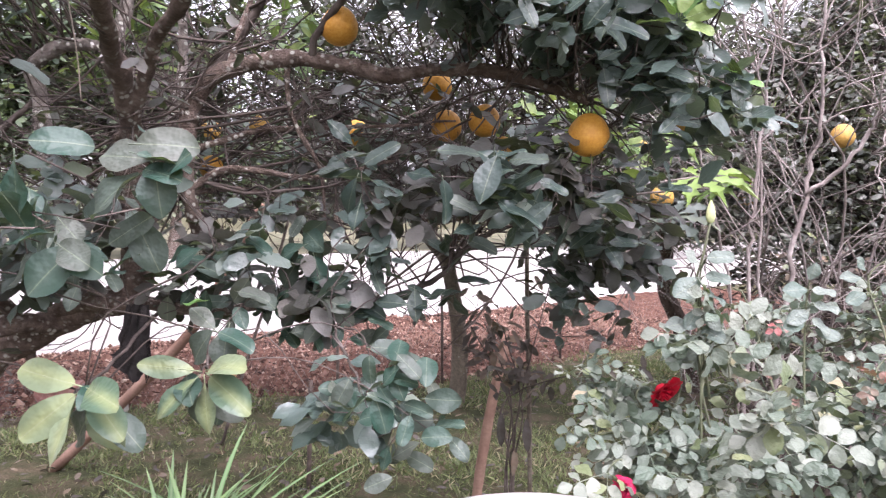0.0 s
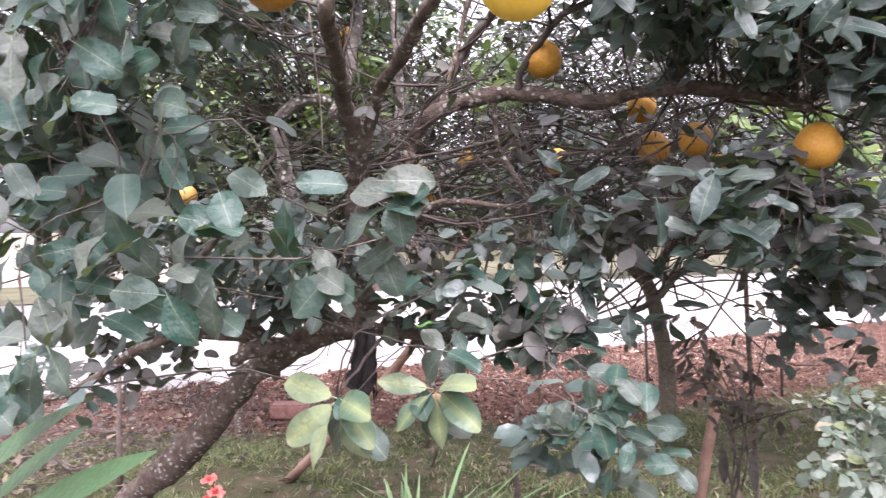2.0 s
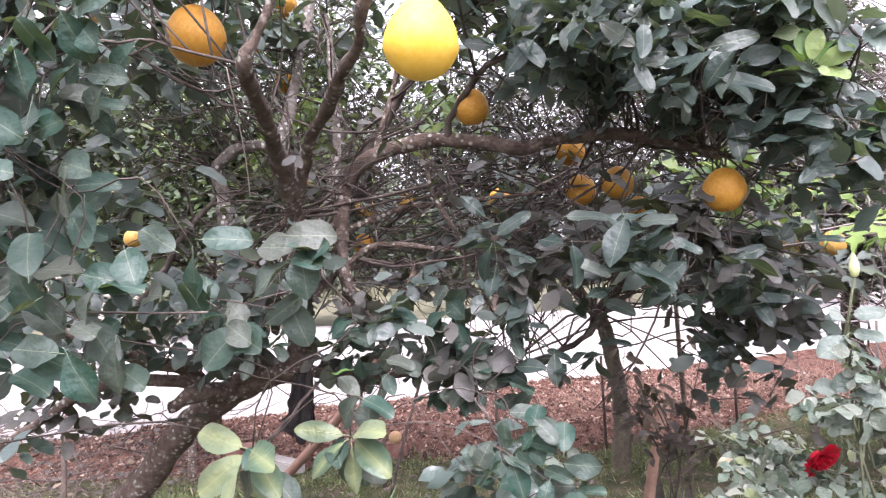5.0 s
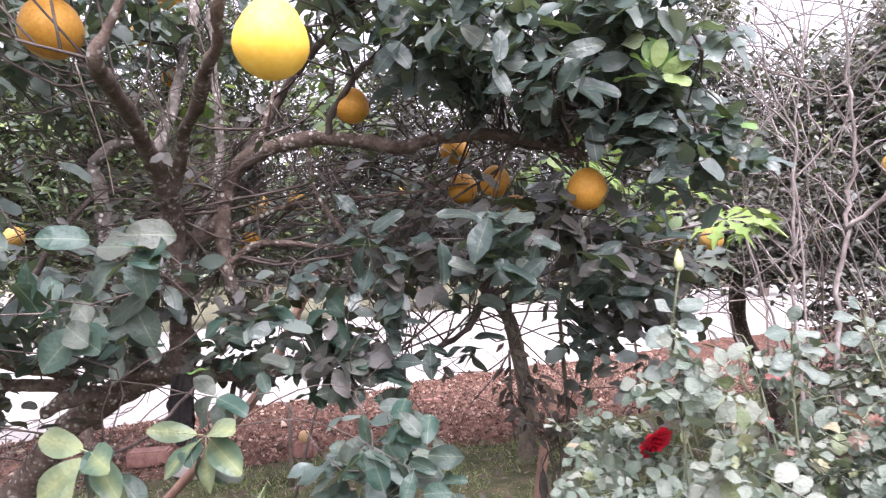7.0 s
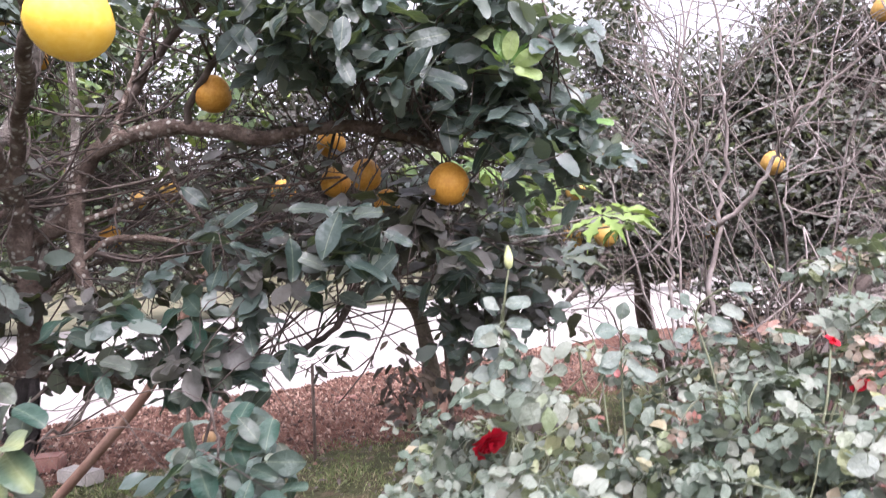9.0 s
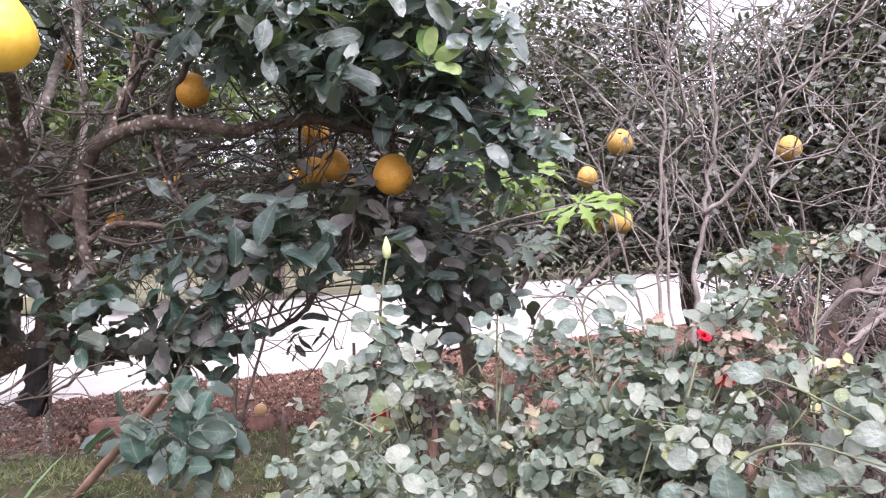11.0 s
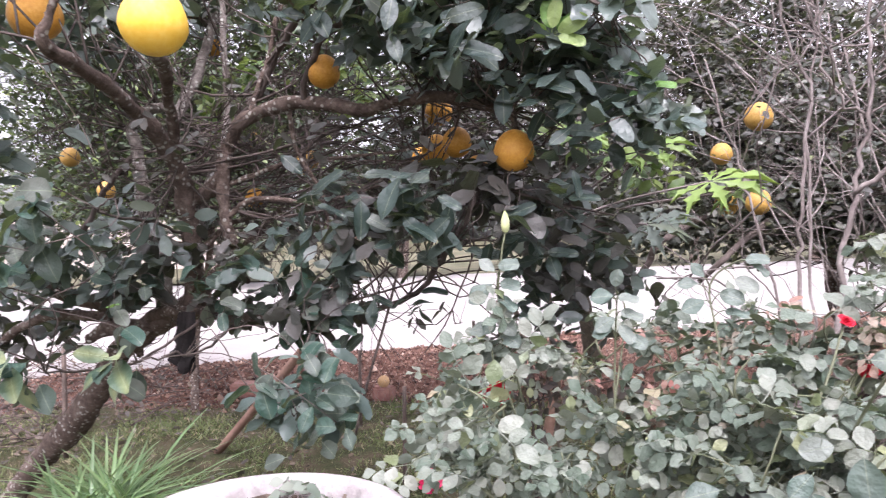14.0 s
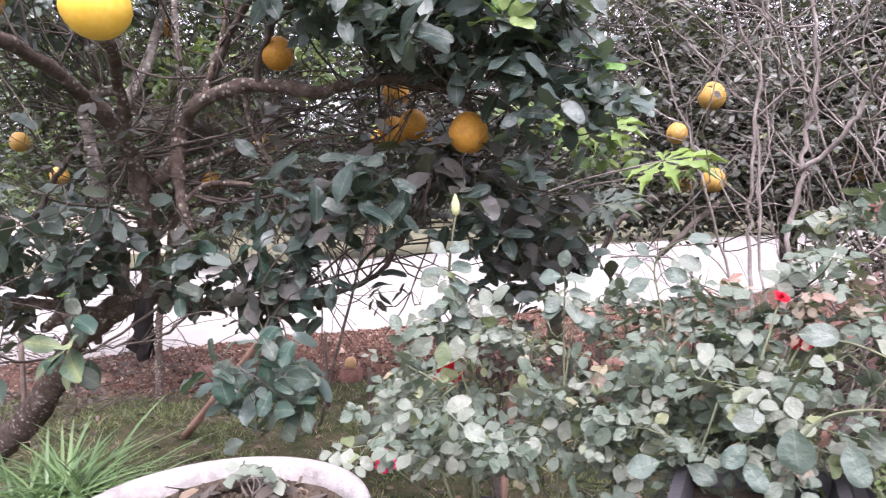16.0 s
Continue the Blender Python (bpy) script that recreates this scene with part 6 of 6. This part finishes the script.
leafy_shoot(bush_a, [(0.66, 1.46, 1.02), (0.612, 1.43, 1.20), (0.603, 1.42, 1.38), (0.608, 1.42, 1.44)],
            [((0.612, 1.40, 1.452), 0.052, (1, -0.2, 0.1)), ((0.612, 1.41, 1.415), 0.050, (1, -0.2, -0.1)), ((0.607, 1.41, 1.385), 0.052, (0.9, -0.2, -0.45)), ((0.598, 1.40, 1.412), 0.066, (-0.8, -0.3, -0.6)),
             ((0.600, 1.41, 1.440), 0.042, (-0.6, -0.2, 0.5)), ((0.600, 1.41, 1.345), 0.048, (-0.5, -0.2, -0.8)), ((0.610, 1.41, 1.335), 0.046, (0.8, -0.2, -0.5)), ((0.592, 1.42, 1.318), 0.058, (-1, -0.2, -0.15)),
             ((0.608, 1.42, 1.305), 0.052, (0.9, -0.3, -0.3)), ((0.600, 1.42, 1.280), 0.055, (-0.6, -0.3, -0.7))], "large grey-green leaf on tall stem")
leafy_shoot(bush_b, [(0.84, 1.46, 1.02), (0.835, 1.48, 1.20), (0.838, 1.49, 1.34), (0.842, 1.49, 1.395)],
            [((0.835, 1.48, 1.385), 0.048, (-1, -0.2, 0.0)), ((0.845, 1.48, 1.385), 0.046, (0.9, -0.2, -0.1)), ((0.850, 1.48, 1.355), 0.050, (1, -0.2, -0.25)), ((0.838, 1.48, 1.340), 0.050, (-0.8, -0.2, -0.5)),
             ((0.848, 1.48, 1.325), 0.046, (0.6, -0.3, -0.6)), ((0.832, 1.48, 1.315), 0.044, (-1, -0.2, -0.2)), ((0.858, 1.49, 1.300), 0.050, (1, -0.3, -0.3)), ((0.84, 1.48, 1.405), 0.038, (0.2, -0.3, 0.8))], "pale grey-green leaf on tall stem")
leafy_shoot(bush_c, [(1.05, 1.50, 1.08), (1.03, 1.56, 1.28), (1.01, 1.60, 1.40), (1.06, 1.60, 1.45), (1.10, 1.60, 1.452)],
            [((0.990, 1.59, 1.405), 0.045, (-1, -0.2, 0.05)), ((1.000, 1.59, 1.420), 0.038, (-0.5, -0.2, 0.6)), ((1.060, 1.59, 1.415), 0.050, (0.9, -0.2, -0.35)), ((1.030, 1.59, 1.385), 0.052, (0.9, -0.3, -0.2)),
             ((1.080, 1.59, 1.455), 0.046, (1, -0.2, 0.1)), ((1.095, 1.59, 1.450), 0.040, (0.7, -0.2, -0.6)), ((1.000, 1.59, 1.370), 0.050, (-0.8, -0.3, -0.4)), ((1.040, 1.59, 1.350), 0.050, (0.9, -0.3, -0.1))], "pale grey-green leaf on tall stem")
bloom(bush_c, (1.287, 1.5, 1.265), BLOOM_RED, 0.42, (2.2, 0.3), "folded red rosebud")
bloom(bush_c, (1.25, 1.52, 1.34), BLOOM_RED, 0.36, (0.6, 0.3), "folded red rosebud")

balsam = thing("balsam_plant", (-0.95, 1.25, 0), "tall thin plant with salmon-pink flower spike", "plant")
for dx, dz in ((0, 0.23), (0.012, 0.205), (-0.01, 0.185), (0.008, 0.165), (-0.08, 0.16)):
    put("bloom", BLOOM_SALMON, balsam, Matrix.LocRotScale((-0.825 + dx, 1.05, BENCH_TOP + 0.10 + dz), Euler((0.5, dx * 20, dx * 50)), (0.42,) * 3), "salmon-pink flower")
g = Geo()
g.tube(smooth_line([(-0.95, 1.25, 0), (-0.93, 1.22, 0.5), (-0.88, 1.12, BENCH_TOP + 0.2), (-0.825, 1.055, BENCH_TOP + 0.335)], 4), [0.005, 0.003], 5)
part("stem", g, M_STEM_GREEN, balsam)


# ---------------------------------------------------------------- old wood by the shrub
pole("log", [(1.75, 5.0, 0.10), (2.2, 5.0, 0.45), (2.65, 5.05, 0.75)], 0.06, "dark weathered log leaning in the brushwood", M_TWIG)
pole("log", [(1.9, 4.9, 0.06), (2.5, 4.8, 0.10), (3.2, 4.7, 0.07)], 0.07, "dark weathered log lying in the brushwood", M_TWIG)
pole("log", [(2.6, 5.1, 0.0), (2.45, 5.1, 0.5), (2.4, 5.1, 0.95)], 0.08, "dark cut stump behind the shrub", M_TWIG)


# ---------------------------------------------------------------- sword-leaved plant beside the path
sword = thing("sword_leaf_plant", (-1.10, 0.78, 0), "plant with long broad bright green sword leaves", "plant")
SWORD = leaf_template(0.085, 14, 0.10, 0.06, 0.4)
for (x0, z0), (x1, z1), y, wide in (((-1.20, 1.06), (-0.885, 1.265), 0.75, 1.0), ((-1.16, 0.96), (-0.73, 1.19), 0.77, 0.9), ((-1.22, 1.0), (-0.95, 1.20), 0.82, 1.0)):
    g = Geo()
    ln = math.hypot(x1 - x0, z1 - z0) * 1.0
    m = turns(np.array([[x1 - x0, 0.02, z1 - z0]]), np.array([[-0.35, -0.75, 0.5]]), np.array([ln]))
    v = np.einsum("ij,vj->vi", m[0] * np.array([[1, 1.9 * wide, 1]]), SWORD[0]) + (x0, y, z0)
    g.add(v, SWORD[1])
    g.tube(smooth_line([(-1.10, 0.78, 0.0), (-1.22, 0.78, 0.5), (-1.26, y, 0.85), (x0 + 0.01, y, z0 + 0.005)], 5), [0.012, 0.010, 0.008], 6)
    part("sword_leaf", g, M_LEAF_SWORD, sword)


# ---------------------------------------------------------------- plants and scraps by the brushwood
r = np.random.default_rng(91)
dry_red = thing("red_dry_plant", (1.58, 2.2, 0), "drying plant with thin reddish-brown hanging leaves", "plant")
g, lv = Geo(), Geo()
for _ in range(9):
    tip = np.array([1.57 + r.normal(0, 0.09), 2.2 + r.normal(0, 0.06), r.uniform(1.18, 1.36)])
    line = smooth_line([(1.58 + r.normal(0, 0.02), 2.2, 0), (1.57 + r.normal(0, 0.04), 2.2, 0.7), tip], 5)
    g = Geo()
    g.tube(line, [0.006, 0.002], 5)
    part("stem", g, M_TWIG, dry_red)
    for q in line[8:]:
        m, p = rosette(r, q, 5, 0.05, 0.9, 0.02)
        lv.blades(LANCE, m, p)
part("foliage", lv, leaf_material("red_dry_leaf", [(0.0, (0.07, 0.025, 0.025)), (0.6, (0.14, 0.06, 0.055)), (1.0, (0.22, 0.13, 0.11))], rough=0.7, dust=0.3), dry_red, "reddish-brown leaves", "stuff")
sprig = thing("yellow_green_sprig", (1.60, 2.0, 0), "upright sprig with small yellowish-green round leaves", "plant")
g, lv = Geo(), Geo()
g.tube(smooth_line([(1.60, 2.0, 0), (1.59, 2.0, 0.6), (1.58, 2.0, 1.22)], 5), [0.006, 0.003], 5)
for z in np.linspace(1.02, 1.22, 9):
    m, p = rosette(r, (1.585 + r.normal(0, 0.02), 2.0, z), 4, 0.042, 0.3, 0.012)
    lv.blades(LEAFLET, m, p)
part("stem", g, M_STEM_GREEN, sprig)
part("foliage", lv, leaf_material("sprig_leaf", [(0.0, (0.20, 0.23, 0.09)), (1.0, (0.36, 0.36, 0.17))], dust=0.3), sprig, "", "stuff")
for points, radius, material in (
        ([(1.581, 2.40, 1.073), (1.697, 2.50, 1.139), (1.826, 2.60, 1.233)], 0.013, M_TWIG_PALE), ([(1.737, 2.70, 1.287), (1.919, 2.70, 1.346), (2.101, 2.70, 1.403)], 0.008, M_TWIG_PALE),
        ([(1.737, 2.30, 1.038), (1.868, 2.35, 1.049), (2.029, 2.40, 1.120)], 0.007, M_TWIG_PALE), ([(1.875, 2.80, 1.226), (1.946, 2.80, 1.242), (2.034, 2.80, 1.263), (2.3, 2.85, 1.30)], 0.014, M_TWIG_PALE),
        ([(1.902, 3.20, 1.280), (1.974, 3.20, 1.349), (2.105, 3.20, 1.483)], 0.030, M_TWIG), ([(1.614, 2.20, 1.015), (1.713, 2.20, 1.082), (1.867, 2.30, 1.188)], 0.006, M_TWIG),
        ([(1.795, 2.10, 0.928), (1.847, 2.10, 0.939), (1.941, 2.15, 0.948), (2.2, 2.2, 0.96)], 0.0055, M_TWIG), ([(1.589, 2.50, 1.104), (1.647, 2.50, 1.124), (1.729, 2.50, 1.180)], 0.007, M_TWIG)):
    g = Geo()
    p0, p1 = np.array(points[0]), np.array(points[-1])
    foot = np.array([p0[0] - 0.25, p0[1] + 0.25, 0.0])
    line = smooth_line([foot, (foot + p0) / 2 + (-0.05, 0, 0.12)] + points + [p1 + (p1 - p0) * 0.5], 6)
    line[1:-1] += r.normal(0, 0.004, line[1:-1].shape)
    g.tube(line, [radius * 1.3, radius, radius * 0.5], 8, 0.06, r)
    for q in line[14::3]:
        g.tube(smooth_line([q, q + r.normal(0, 0.05, 3) + (0.03, 0, 0.05), q + r.normal(0, 0.08, 3) + (0.08, 0, 0.12)], 3), [radius * 0.25, 0.0012], 5)
    single("dead_branch", g, material, "dry fallen branch leaning out of the brushwood", "branch")
thicket, thicket_leaves = Geo(), Geo()
for _ in range(900):
    c = np.array([r.uniform(1.75, 4.0), r.uniform(4.1, 5.3), 1.25 * r.random() ** 0.8])
    d = r.normal(0, 1, 3) * np.array([1, 0.6, 0.7])
    d /= np.linalg.norm(d)
    ln = r.uniform(0.25, 0.8)
    p0, p1 = c - d * ln / 2, c + d * ln / 2
    p0[2], p1[2] = max(p0[2], 0.01), max(p1[2], 0.01)
    thicket.tube(smooth_line([p0, c + r.normal(0, 0.05, 3), p1], 3), [r.uniform(0.003, 0.010), 0.002], 4)
    m, p = rosette(r, c, 4, 0.075, 0.3, 0.08)
    p[:, 2] = np.maximum(p[:, 2], 0.02)
    thicket_leaves.blades(LEAF_LIGHT, m, p)
single("brushwood_heap", thicket, M_TWIG, "dark piled brushwood behind the bare shrub", "brushwood", kind="stuff")
single("dry_leaves", thicket_leaves, M_LEAF_DEAD, "withered dark leaves on the piled brushwood", "leaves", kind="stuff")
block("brick", (2.52, 4.6, 1.04), (0.11, 0.10, 0.20), 0.2, M_BRICK, "dark red brick standing on a cut stump", "brick")
pole("log", [(2.52, 4.62, 0.0), (2.52, 4.62, 0.5), (2.52, 4.62, 0.945)], 0.09, "dark cut stump in the brushwood", M_TWIG)
